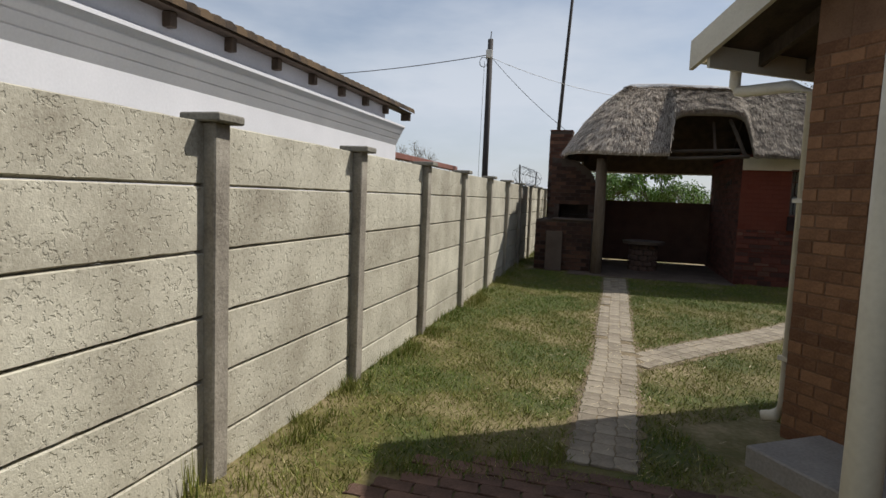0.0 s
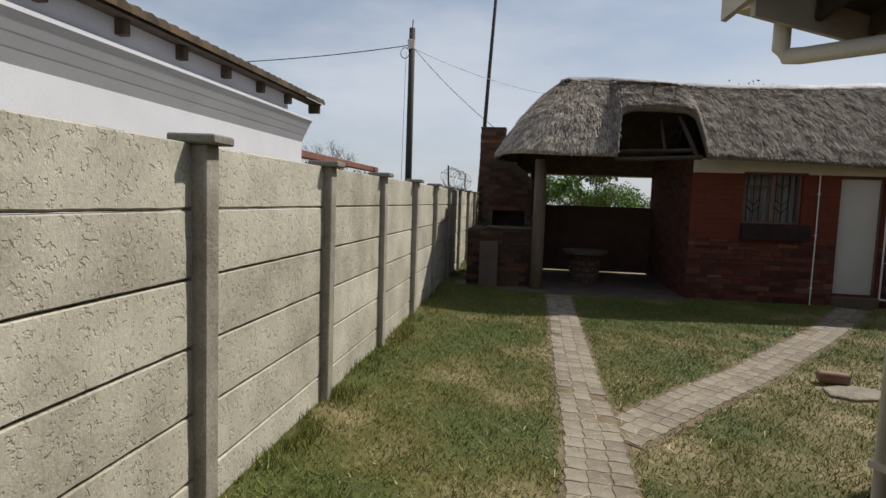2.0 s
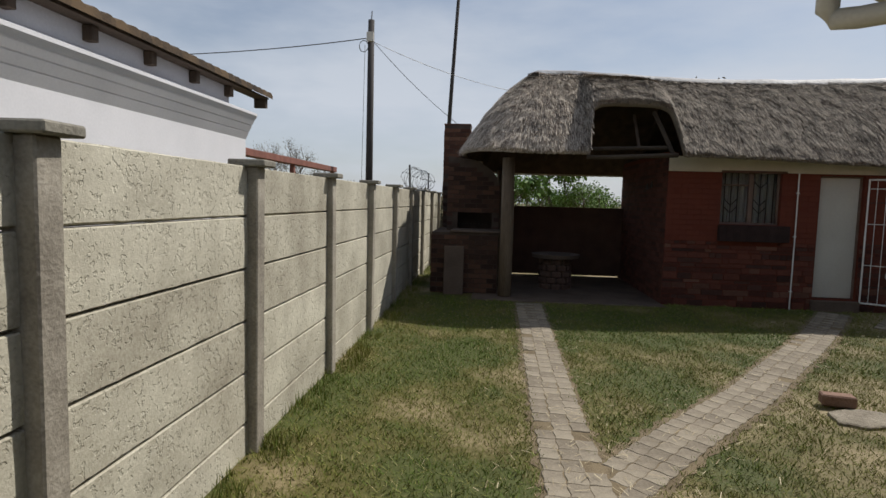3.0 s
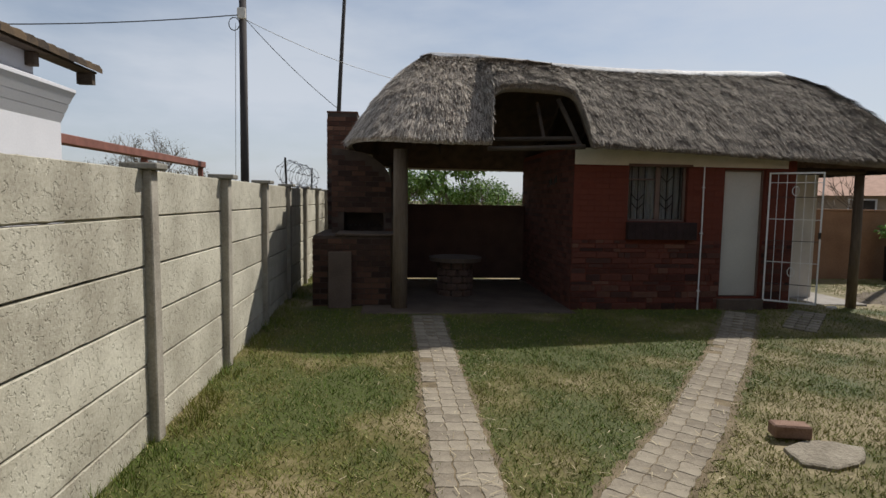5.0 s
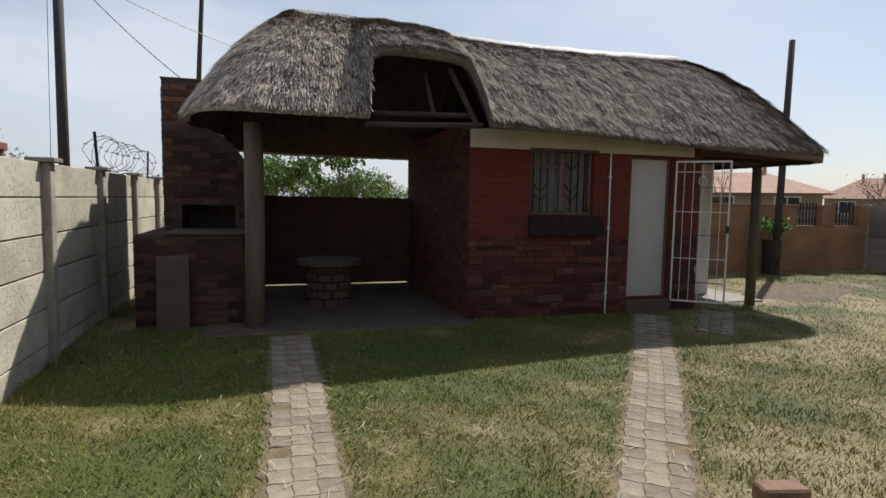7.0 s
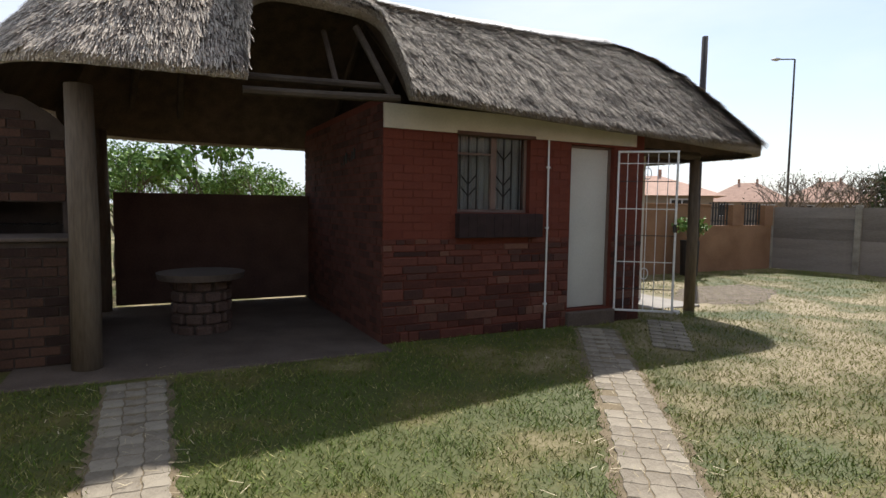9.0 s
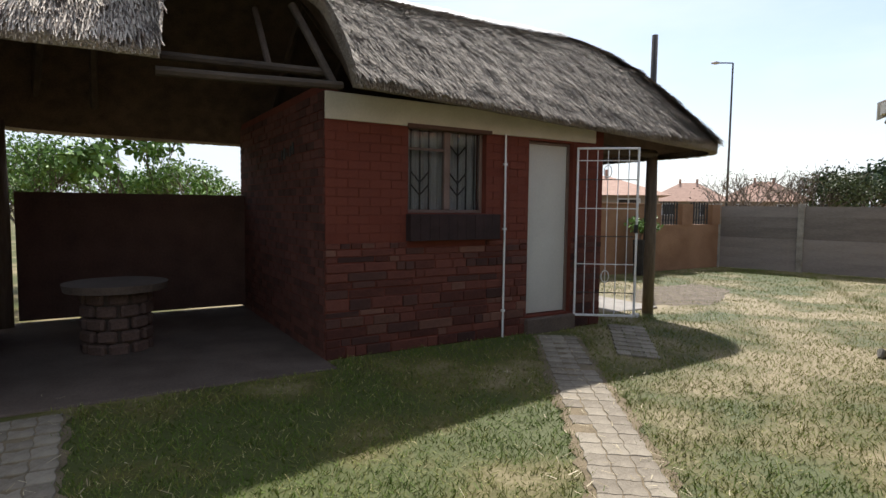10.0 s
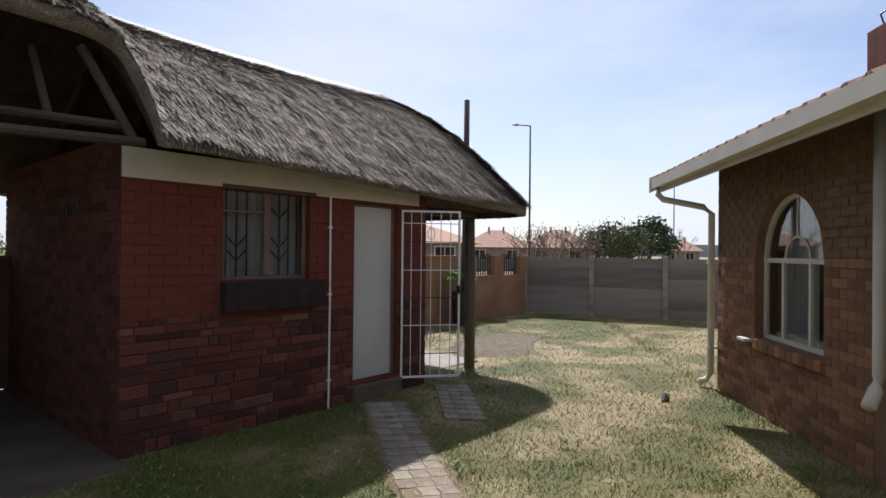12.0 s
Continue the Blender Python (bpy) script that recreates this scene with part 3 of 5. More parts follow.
# eyebrow timbers
part("cross_pole", rod([(1.45, 11.98, 2.44), (2.05, 11.97, 2.46), (2.86, 11.98, 2.50)], 0.036), M_OLDPOLE, hut, "peeled horizontal pole")
part("cross_pole", rod([(1.50, 12.14, 2.59), (2.80, 12.14, 2.63)], 0.034), M_OLDPOLE, hut)
part("rafter", rod([(2.80, 12.0, 2.50), (2.66, 12.25, 2.95), (2.56, 12.38, 3.22)], 0.036), M_OLDPOLE, hut)
part("rafter", rod([(2.30, 12.14, 2.60), (2.30, 12.6, 3.20)], 0.028), M_DARKWOOD, hut)
for x in (-0.1, 0.5, 1.1, 3.2, 3.9, 4.6, 5.3, 6.0, 6.7, 7.3):
    for sgn in (-1, 1):
        y0 = RY + sgn * 1.6
        part("rafter", rod([(x, y0, 2.66), (min(max(x, RX0), RX1), RY, 3.82)], 0.045, 6), M_DARKWOOD, hut)
part("wall_plate", rod([(6.43, 12.55, 2.25), (7.84, 12.74, 2.27)], 0.055), M_DARKWOOD, hut)


def roof_post(x, y, r, top):
    return solid("roof_post", rod([(0, 0, -0.1), (0.01, 0, top * 0.5), (0, 0.01, top)], [r * 1.06, r, r * 0.94], 12), M_POLE,
                 "round weathered gum pole carrying the thatched roof", "post", "roof poles", m=pose(x, y, 0), smooth=True)


roof_post(0.23, 12.5, 0.112, 2.45)
roof_post(0.14, 15.42, 0.10, 2.4)
roof_post(7.80, 12.74, 0.075, 2.22)

# room walls
FRONT = thing("wall_front", pose(2.84, BY, 0), "red brick front wall of the thatched room", "wall", kind="structure")
W_H = [(0.85, 1.79, 1.43, 2.30), (2.38, 3.05, 0.26, 2.25)]
part("wall_core", wall_with_holes(3.55, 2.5, 0.22, W_H), M_REDMORTAR, FRONT)
part("lintel_band", block(0, 3.40, -0.022, 0.012, 2.275, 2.52, 0.004), M_CREAM, FRONT, "cream painted band under the eave")
SIDE = thing("wall_side", pose(2.84, 15.72, 0, 0, 0, -90), "brown brick side wall of the open shelter", "wall", kind="structure")
part("wall_core", wall_with_holes(3.148, 2.6, 0.22, []), M_REDMORTAR, SIDE)
tagged(under(new("brick_course", raw_mesh("brick_course", *joined_bricks(0.0, 3.372, -0.02, 2.6, lambda x, z, w: True), M_BRICK_SIDE)), SIDE), kind="stuff")
BACK = thing("wall_back", pose(2.84, 15.5, 0), "plain back wall of the thatched room", "wall", kind="structure")
part("wall_core", block(0.225, 3.548, 0, 0.22, -0.1, 2.6), M_REDMORTAR, BACK)
END = thing("wall_end", pose(6.39, BY, 0), "end wall of the thatched room, partly plastered", "wall", kind="structure")
part("wall_core", block(-0.22, -0.003, 0.225, 3.14, -0.1, 2.5), M_REDMORTAR, END)
part("plastered_return", block(0.0, 1.45, 1.37, 1.59, -0.1, 2.35), M_PLASTER, END, "off-white plastered return wall")
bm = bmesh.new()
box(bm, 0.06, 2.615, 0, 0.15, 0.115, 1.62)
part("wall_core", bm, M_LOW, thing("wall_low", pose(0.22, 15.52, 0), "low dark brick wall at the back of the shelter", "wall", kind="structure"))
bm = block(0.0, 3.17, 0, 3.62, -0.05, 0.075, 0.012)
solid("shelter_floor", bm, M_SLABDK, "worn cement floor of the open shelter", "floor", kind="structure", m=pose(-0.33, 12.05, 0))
solid("porch_slab", block(0, 1.8, 0, 2.9, -0.05, 0.03, 0.01), M_SLAB, "pale sunlit cement slab beside the room", "floor", kind="structure", m=pose(6.5, 12.95, 0))
solid("back_paving", block(0, 3.6, 0, 1.5, -0.05, 0.045, 0.01), M_OLDCONC, "pale sunlit cement strip behind the low wall", "floor", kind="structure", m=pose(-0.6, 15.73, 0))
solid("room_floor", block(0.23, 3.3, 0.23, 3.1, -0.05, 0.2), M_SLAB, "cement floor inside the room", "floor", kind="structure", m=pose(2.84, BY, 0))
bm = block(0.06, 0.80, -0.07, 0.2, -0.05, 0.235, 0.012)
solid("door_step", bm, M_SLABDK, "low brown cement threshold step", "step", kind="structure", m=pose(5.13, BY, 0))


# window with frame, bars, panes and sill
def hut_window():
    w = thing("window_1", pose(3.69, BY, 1.43), "steel window with pale curtains and patterned burglar bars", "window", kind="structure")
    W, H = 0.94, 0.87
    fr = 0.035
    for n_, b_ in (("frame", (0, fr, 0.07, 0.12, 0, H)), ("frame", (W - fr, W, 0.07, 0.12, 0, H)), ("frame", (fr, W - fr, 0.07, 0.12, 0, fr)),
                   ("frame", (fr, W - fr, 0.07, 0.12, H - fr, H)), ("mullion", (0.455, 0.525, 0.06, 0.12, fr, H - fr)), ("transom", (fr, 0.46, 0.075, 0.11, 0.63, 0.655))):
        part(n_, block(*b_, 0.004), M_FRAME, w)
    for x0, x1, z0, z1 in ((fr, 0.46, fr, 0.63), (fr, 0.46, 0.655, H - fr), (0.52, W - fr, fr, H - fr)):
        g = part("pane", block(x0, x1, 0.092, 0.096, z0, z1), M_GLASS, w)
        g.visible_shadow = False
    for x0, n_, mid in ((0.10, 3, 1), (0.56, 4, 1)):
        bars = bmesh.new()
        for i in range(n_):
            tube(bars, [(x0 + i * 0.105, 0.135, 0.03), (x0 + i * 0.105, 0.135, 0.84)], 0.009, 6)
        c = x0 + mid * 0.105
        for z in (0.18, 0.31, 0.60)[:2 if n_ == 3 else 3]:
            tube(bars, [(c - 0.105, 0.135, z + 0.11), (c, 0.135, z), (c + 0.105, 0.135, z + 0.11)], 0.009, 6)
        part("burglar_bar", bars, M_BLACK, w, "dark steel burglar bars in a chevron pattern")
    cur = bmesh.new()
    prev = None
    for i in range(81):
        x = 0.02 + 0.92 * i / 80
        y = 0.19 + 0.018 * math.sin(x * 70) + 0.006 * math.sin(x * 31)
        a, b = cur.verts.new((x, y, 0.0)), cur.verts.new((x, y, 0.86))
        if prev:
            cur.faces.new((prev[0], a, b, prev[1]))
        prev = (a, b)
    part("curtain", cur, M_CURTAIN, w, "pale hanging curtain", smooth=True)
    part("lintel", block(-0.02, W + 0.06, -0.028, 0.06, H - 0.035, H + 0.004, 0.004), M_LOW, w, "dark brown strip over the window")
    for i in range(10):
        x = -0.02 + i * 0.109
        part("sill_brick", block(x, x + 0.1088, -0.10, 0.06, -0.275, -0.01, 0.003), M_SILL, w, "dark brown sloping sill bricks" if i == 0 else "")
    return w


hut_window()


def hut_door():
    d = thing("door_1", pose(5.22, BY, 0.26), "plain closed white painted door", "door", kind="structure")
    part("leaf", block(0.025, 0.645, 0.085, 0.125, 0.01, 1.96, 0.004), M_DOOR, d)
    for b_ in ((0, 0.025, 0.06, 0.14, 0, 1.985), (0.645, 0.67, 0.06, 0.14, 0, 1.985), (0.025, 0.645, 0.06, 0.14, 1.96, 1.985)):
        part("door_frame", block(*b_), M_FRAME, d)
    return d


hut_door()


def security_gate():
    hinge, tip = Vector((5.93, 12.325)), Vector((6.50, 11.89))
    ang = math.degrees(math.atan2(tip.y - hinge.y, tip.x - hinge.x))
    L, H = 0.72, 2.00
    g = thing("security_gate", pose(hinge.x, hinge.y, 0.21, 0, 0, ang), "open white steel security gate with square bars", "gate")
    for b_ in ((0, 0.024, 0, H), (L - 0.024, L, 0, H), (0.024, L - 0.024, 0, 0.024), (0.024, L - 0.024, H - 0.024, H)):
        part("gate_frame", block(b_[0], b_[1], -0.015, 0.015, b_[2], b_[3], 0.003), M_GATE, g)
    for i in range(5):
        x = L * (i + 1) / 6
        part("upright_bar", rod([(x, 0, 0.03), (x, 0, H - 0.03)], 0.005, 6), M_GATE, g)
    for i, z in enumerate((0.28, 0.62, 0.95, 1.28, 1.62, 1.84)):
        part("cross_bar", block(0.024, L - 0.024, -0.005, 0.005, z, z + 0.01), M_GATE if i % 2 else M_BLACK, g)
    for z in (0.48, 1.72):
        o = bmesh.new()
        ring = [(L / 2 + 0.045 * math.cos(2 * math.pi * k / 14), 0, z + 0.07 * math.sin(2 * math.pi * k / 14)) for k in range(15)]
        tube(o, ring, 0.006, 5)
        part("ornament", o, M_GATE, g, "oval scroll ornament")
    part("lock_box", block(L - 0.04, L, -0.025, 0.025, 1.0, 1.10, 0.004), M_BLACK, g)
    return g


security_gate()


def conduit():
    c = thing("conduit_pipe", pose(4.87, BY - 0.025, 0), "thin white plastic conduit on the brick wall", "pipe")
    part("pipe", rod([(0, 0, 0.05), (0.004, 0, 1.2), (0, 0, 2.28)], 0.011), M_GATE, c)
    for z in (0.35, 1.25, 1.95):
        part("saddle", block(-0.022, 0.022, -0.014, 0.014, z, z + 0.02), M_GATE, c)


conduit()

# hooks on the shelter's side wall
for y, z in ((13.55, 2.02), (13.25, 2.05)):
    bm = bmesh.new()
    tube(bm, [(0, 0, 0.06), (-0.03, 0, 0.05), (-0.035, 0, -0.05), (-0.06, 0, -0.06), (-0.07, 0, -0.02)], 0.008, 6)
    box(bm, -0.012, 0.0, -0.02, 0.02, -0.03, 0.09)
    solid("wall_hook", bm, M_BLACK, "small dark steel hook on the shelter wall", "hook", "wall hooks", m=pose(2.828, y, z))


# ---- brick fireplace with chimney ----
def braai():
    b = thing("brick_fireplace", pose(-0.50, 13.2, 0), "soot-darkened brick barbecue fireplace with tall chimney", "fireplace")
    part("base", block(-0.58, 0.60, -0.50, 1.90, -0.05, 1.14), M_BRAAIJOINT, b)
    for q in ((-0.38, -0.18, 0.30, 1.34), (0.47, 0.61, 0.30, 1.34), (-0.178, 0.468, 0.85, 1.34)):
        part("firebox_wall", block(*q, 1.142, 1.618), M_BRAAIJOINT, b)
    part("firebox_wall", block(-0.178, 0.468, 0.30, 0.5, 1.48, 1.618), M_BRAAIJOINT, b)
    core = bmesh.new()
    shape = [(-0.38, 1.62), (0.61, 1.62), (0.61, 1.86), (0.59, 2.02), (0.54, 2.16), (0.46, 2.27), (0.34, 2.36), (0.18, 2.46), (-0.38, 2.54)]
    f, r = [core.verts.new((x, 0.30, z)) for x, z in shape], [core.verts.new((x, 1.34, z)) for x, z in shape]
    core.faces.new(f), core.faces.new(r[::-1])
    for k in range(len(shape)):
        core.faces.new((f[k], r[k], r[(k + 1) % len(shape)], f[(k + 1) % len(shape)]))
    part("hood", core, M_BRAAIJOINT, b, "smoke hood with a rounded shoulder")
    part("chimney", block(-0.56, -0.03, 1.345, 1.90, 1.142, 3.25), M_BRAAIJOINT, b, "square brick chimney stack")
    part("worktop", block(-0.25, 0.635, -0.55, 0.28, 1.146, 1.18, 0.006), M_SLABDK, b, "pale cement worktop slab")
    for k in range(9):
        part("grate_bar", rod([(-0.16 + 0.075 * k, 0.35, 1.26), (-0.16 + 0.075 * k, 0.82, 1.26)], 0.006, 6), M_BLACK, b)
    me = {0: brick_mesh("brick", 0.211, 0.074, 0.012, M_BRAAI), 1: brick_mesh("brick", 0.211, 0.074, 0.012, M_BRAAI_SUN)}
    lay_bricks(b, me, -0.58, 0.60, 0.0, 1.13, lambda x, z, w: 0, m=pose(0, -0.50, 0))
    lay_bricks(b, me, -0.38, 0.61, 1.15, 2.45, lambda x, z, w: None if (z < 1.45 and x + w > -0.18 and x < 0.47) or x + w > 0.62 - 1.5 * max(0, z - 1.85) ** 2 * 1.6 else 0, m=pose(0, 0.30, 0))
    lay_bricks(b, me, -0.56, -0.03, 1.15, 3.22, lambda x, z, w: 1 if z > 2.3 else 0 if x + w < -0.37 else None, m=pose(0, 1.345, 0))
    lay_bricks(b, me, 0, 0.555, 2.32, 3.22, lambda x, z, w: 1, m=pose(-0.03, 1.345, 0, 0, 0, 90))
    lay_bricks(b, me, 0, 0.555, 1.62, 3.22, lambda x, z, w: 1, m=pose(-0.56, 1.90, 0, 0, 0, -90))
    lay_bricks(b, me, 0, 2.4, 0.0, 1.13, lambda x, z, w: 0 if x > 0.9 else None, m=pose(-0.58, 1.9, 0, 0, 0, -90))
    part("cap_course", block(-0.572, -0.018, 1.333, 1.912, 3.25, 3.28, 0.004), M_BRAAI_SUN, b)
    return b


braai()
solid("cement_slab", block(-0.175, 0.175, -0.04, 0.04, 0, 0.86, 0.01), M_SLABDK, "grey cement slab leaning upright against the fireplace", "slab", m=pose(-0.665, 12.55, 0.05, -5, 0, 3))
solid("antenna_mast", rod([(0, 0, -0.3), (0.33, 0, 7.0), (0.75, 0, 15.0)], [0.11, 0.09, 0.06], 8), M_UPOLE, "tall thin dark steel mast far behind the shelter", "mast", m=pose(-2.50, 30.0, 0), smooth=True)


def stone_table():
    t = thing("garden_table", pose(1.22, 13.75, 0.05), "low round cement table on a rubble brick pedestal", "table")
    bm = bmesh.new()
    n = 28
    top = [bm.verts.new((0.46 * math.cos(a) * (1 + 0.03 * noise.noise((math.cos(a) * 2, math.sin(a) * 2, 0))), 0.46 * math.sin(a), 0.68)) for a in (2 * math.pi * i / n for i in range(n))]
    low = [bm.verts.new((v.co.x * 0.97, v.co.y * 0.97, 0.61)) for v in top]
    bm.faces.new(top), bm.faces.new(low[::-1])
    for i in range(n):
        bm.faces.new((low[i], low[(i + 1) % n], top[(i + 1) % n], top[i]))
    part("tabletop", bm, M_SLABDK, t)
    part("pedestal", rod([(0, 0, 0), (0, 0, 0.3), (0, 0, 0.61)], [0.27, 0.26, 0.30], 16), M_BRAAIJOINT, t)
    stone = mesh_of("stone", block(-0.085, 0.085, -0.04, 0.03, 0, 0.11, 0.02), M_PATTERN)
    for r in range(5):
        for k in range(9):
            a = 2 * math.pi * (k + 0.5 * (r % 2)) / 9
            s = under(new("stone", stone), t)
            s.matrix_basis = pose(0.27 * math.sin(a), -0.27 * math.cos(a), 0.01 + r * 0.12, 0, 0, math.degrees(a))
    return t


stone_table()

# ---- brick house, turned 35 degrees to the fence ----
HM = pose(1.65, 4.47, 0, 0, 0, 35)   # x along its north-west wall, y outwards is negative of inside
HZ = 2.98


def house():
    """Local frame: x along the wall that faces the lawn, y = 0 that wall's face, inside at negative y."""
    h = thing("brick_house", HM, "golden-brown face brick house with clay tile roof and cream gutters", "house")
    bm = bmesh.new()
    # main walls as slabs; the lawn wall has an arched window
    a0, a1, zs, zr = 6.58, 7.93, 0.81, 1.66
    n = 24
    box(bm, 0, a0, -0.22, 0, -0.1, HZ)
    box(bm, a1, 9.0, -0.22, 0, -0.1, HZ)
    box(bm, a0, a1, -0.22, 0, -0.1, zs)
    for i in range(n):
        x0, x1 = a0 + (a1 - a0) * i / n, a0 + (a1 - a0) * (i + 1) / n
        c, r = (a0 + a1) / 2, (a1 - a0) / 2
        z0, z1 = (zr + math.sqrt(max(0, r * r - (x - c) ** 2)) for x in (x0, x1))
        vs = [bm.verts.new(p) for p in ((x0, 0, z0), (x1, 0, z1), (x1, 0, HZ), (x0, 0, HZ), (x0, -0.22, z0), (x1, -0.22, z1), (x1, -0.22, HZ), (x0, -0.22, HZ))]
        for q in ((0, 1, 2, 3), (7, 6, 5, 4), (0, 4, 5, 1)):
            bm.faces.new([vs[k] for k in q])
    box(bm, 8.78, 9.0, -8.0, -0.222, -0.1, HZ)
    box(bm, 0, 8.778, -8.0, -7.78, -0.1, HZ)
    # end wall with the doorway, and the nearer wing
    box(bm, 0, 0.22, -0.45, -0.222, -0.1, HZ)
    box(bm, 0, 0.22, -1.35, -0.45, 2.12, HZ)
    box(bm, 0, 0.22, -7.778, -1.35, -0.1, HZ)
    box(bm, -2.095, -1.875, -7.7, -2.007, -0.1, HZ)
    box(bm, -1.873, -0.003, -2.227, -2.007, -0.1, HZ)
    part("wall", bm, M_MORTAR, h)
    # gable triangle of the end wall
    g = bmesh.new()
    for x0, x1 in ((0.0, 0.22), (8.78, 9.0)):
        f = [(x0, -0.1, HZ), (x0, -7.9, HZ), (x0, -4, HZ + 1.70), (x1, -0.1, HZ), (x1, -7.9, HZ), (x1, -4, HZ + 1.70)]
        v = [g.verts.new(p) for p in f]
        for q in ((0, 1, 2), (5, 4, 3), (0, 2, 5, 3), (2, 1, 4, 5)):
            g.faces.new([v[k] for k in q])
    part("gable", g, M_GOLD_I, h)
    # roof: boards and tiles
    e, ez, slope = 0.62, 2.72, 0.44
    deck = bmesh.new()
    for s in (1, -1):
        y_e, y_r = (e, -4.0) if s == 1 else (-8 - e, -4.0)
        z_e, z_r = ez, ez + slope * (4 + e)
        v = [deck.verts.new(p) for p in ((-0.32, y_e, z_e), (9.50, y_e, z_e), (9.50, y_r, z_r), (-0.32, y_r, z_r))]
        w = [deck.verts.new((p.co.x, p.co.y, p.co.z + 0.03)) for p in v]
        deck.faces.new(v), deck.faces.new(w)
        for k in range(4):
            deck.faces.new((v[k], v[(k + 1) % 4], w[(k + 1) % 4], w[k]))
    part("roof_deck", deck, M_DARKWOOD, h)
    # wavy tile rows on the lawn side, each with its own step
    rows, per = 14, 42
    tv, tf = [], []
    for r in range(rows):
        for c in range(per):
            x0, x1 = -0.36 + 9.89 * c / per, -0.36 + 9.89 * (c + 1) / per
            y0, y1 = e + 0.05 - (e + 4.05) * r / rows, e - (e + 4.05) * (r + 1) / rows
            k = len(tv)
            for yy, lift in ((y0, 0.065), (y1, 0.04)):
                for i in range(7):
                    x = x0 + (x1 - x0) * i / 6
                    tv.append((x, yy, ez + slope * (e - yy) + lift + 0.035 * math.sin(math.pi * 2 * i / 6) + 0.012))
            for i in range(6):
                tv.append((x0 + (x1 - x0) * (i + 0.5) / 6, y0, ez + slope * (e - y0) + 0.02))
            for i in range(6):
                tf.append((k + i, k + i + 1, k + 8 + i, k + 7 + i))
                tf.append((k + i, k + i + 1, k + 14 + i))
    tagged(under(new("roof_tiles", raw_mesh("roof_tiles", tv, tf, M_TILE)), h), "rows of clay roof tiles", kind="stuff")
    part("ridge_tiles", rod([(-0.36, -4, ez + slope * 4.78 + 0.05), (9.55, -4, ez + slope * 4.78 + 0.05)], 0.11, 10), M_TILE, h)
    back = bmesh.new()
    box(back, -0.36, 9.55, -8.78, -8.7, ez, ez + 0.1)
    part("fascia", back, M_CREAM, h)
    part("fascia", block(-0.30, 9.47, e - 0.02, e + 0.006, ez - 0.15, ez + 0.035), M_CREAM, h)
    # barge boards
    for x0, x1 in ((-0.36, -0.322), (9.50, 9.538)):
        bb = bmesh.new()
        for y0, y1 in ((e + 0.12, -4.0), (-8.72, -4.0)):
            z0, z1 = ez, ez + slope * 4.74
            v = [bb.verts.new(p) for p in ((x0, y0, z0 - 0.15), (x0, y1, z1 - 0.15), (x0, y1, z1 + 0.08), (x0, y0, z0 + 0.06), (x1, y0, z0 - 0.15), (x1, y1, z1 - 0.15), (x1, y1, z1 + 0.08), (x1, y0, z0 + 0.06))]
            for q in ((0, 1, 2, 3), (7, 6, 5, 4), (0, 4, 5, 1), (1, 5, 6, 2), (2, 6, 7, 3), (3, 7, 4, 0)):
                bb.faces.new([v[k] for k in q])
        part("barge_board", bb, M_CREAM, h, "cream painted barge board")
    # gutter with its two downpipes
    gt = bmesh.new()
    u = [(e + 0.008, ez + 0.02), (e + 0.008, ez - 0.10), (e + 0.11, ez - 0.10), (e + 0.11, ez + 0.03), (e + 0.098, ez + 0.03), (e + 0.098, ez - 0.09), (e + 0.02, ez - 0.09), (e + 0.02, ez + 0.02)]
    g0, g1 = [gt.verts.new((-0.28, y, z)) for y, z in u], [gt.verts.new((9.45, y, z)) for y, z in u]
    for k in range(8):
        gt.faces.new((g0[k], g0[(k + 1) % 8], g1[(k + 1) % 8], g1[k]))
    gt.faces.new(g0), gt.faces.new(g1[::-1])
    part("gutter", gt, M_CREAM, h, "cream metal gutter")
    for i in range(20):
        x = 0.15 + 0.48 * i
        rf = bmesh.new()
        v = [(x, e - 0.03, ez - 0.10), (x, -0.1, ez - 0.10 + slope * (e + 0.07)), (x, -0.1, ez + slope * (e + 0.1) - 0.005), (x, e - 0.03, ez + 0.008)]
        a = [rf.verts.new(p) for p in v]
        b = [rf.verts.new((p[0] + 0.045, p[1], p[2])) for p in v]
        rf.faces.new(a), rf.faces.new(b[::-1])
        for k in range(4):
            rf.faces.new((a[k], a[(k + 1) % 4], b[(k + 1) % 4], b[k]))
        part("rafter_tail", rf, M_DARKWOOD, h)
    for x, foot in ((0.10, 0.06), (9.04, 0.06), (5.72, 0.72)):
        yy = 0.07
        if x > 9:
            pts = [(9.30, e + 0.06, ez - 0.09), (9.30, e + 0.06, ez - 0.19), (9.28, e, ez - 0.26), (9.08, 0.16, ez - 0.38), (x, yy, ez - 0.47), (x, yy, foot + 0.12), (x + 0.01, yy + 0.05, foot + 0.03), (x + 0.02, yy + 0.14, foot)]
        elif x < 1:
            pts = [(0.03, e + 0.06, ez - 0.09), (0.03, e + 0.06, ez - 0.24), (0.025, e + 0.02, ez - 0.285), (0.02, e - 0.06, ez - 0.30), (0.0, yy + 0.1, ez - 0.33), (x, yy, ez - 0.38), (x, yy, foot + 0.12), (x - 0.02, yy + 0.05, foot + 0.03), (x - 0.06, yy + 0.12, foot)]
        else:
            pts = [(x, yy, ez + 0.1), (x, yy, foot + 0.12), (x - 0.03, yy + 0.05, foot + 0.03), (x - 0.1, yy + 0.14, foot - 0.08)]
        dp = part("downpipe", rod(pts, 0.05 if x == 5.72 else 0.042, 12), M_CREAM, h, "cream round downpipe", smooth=True)
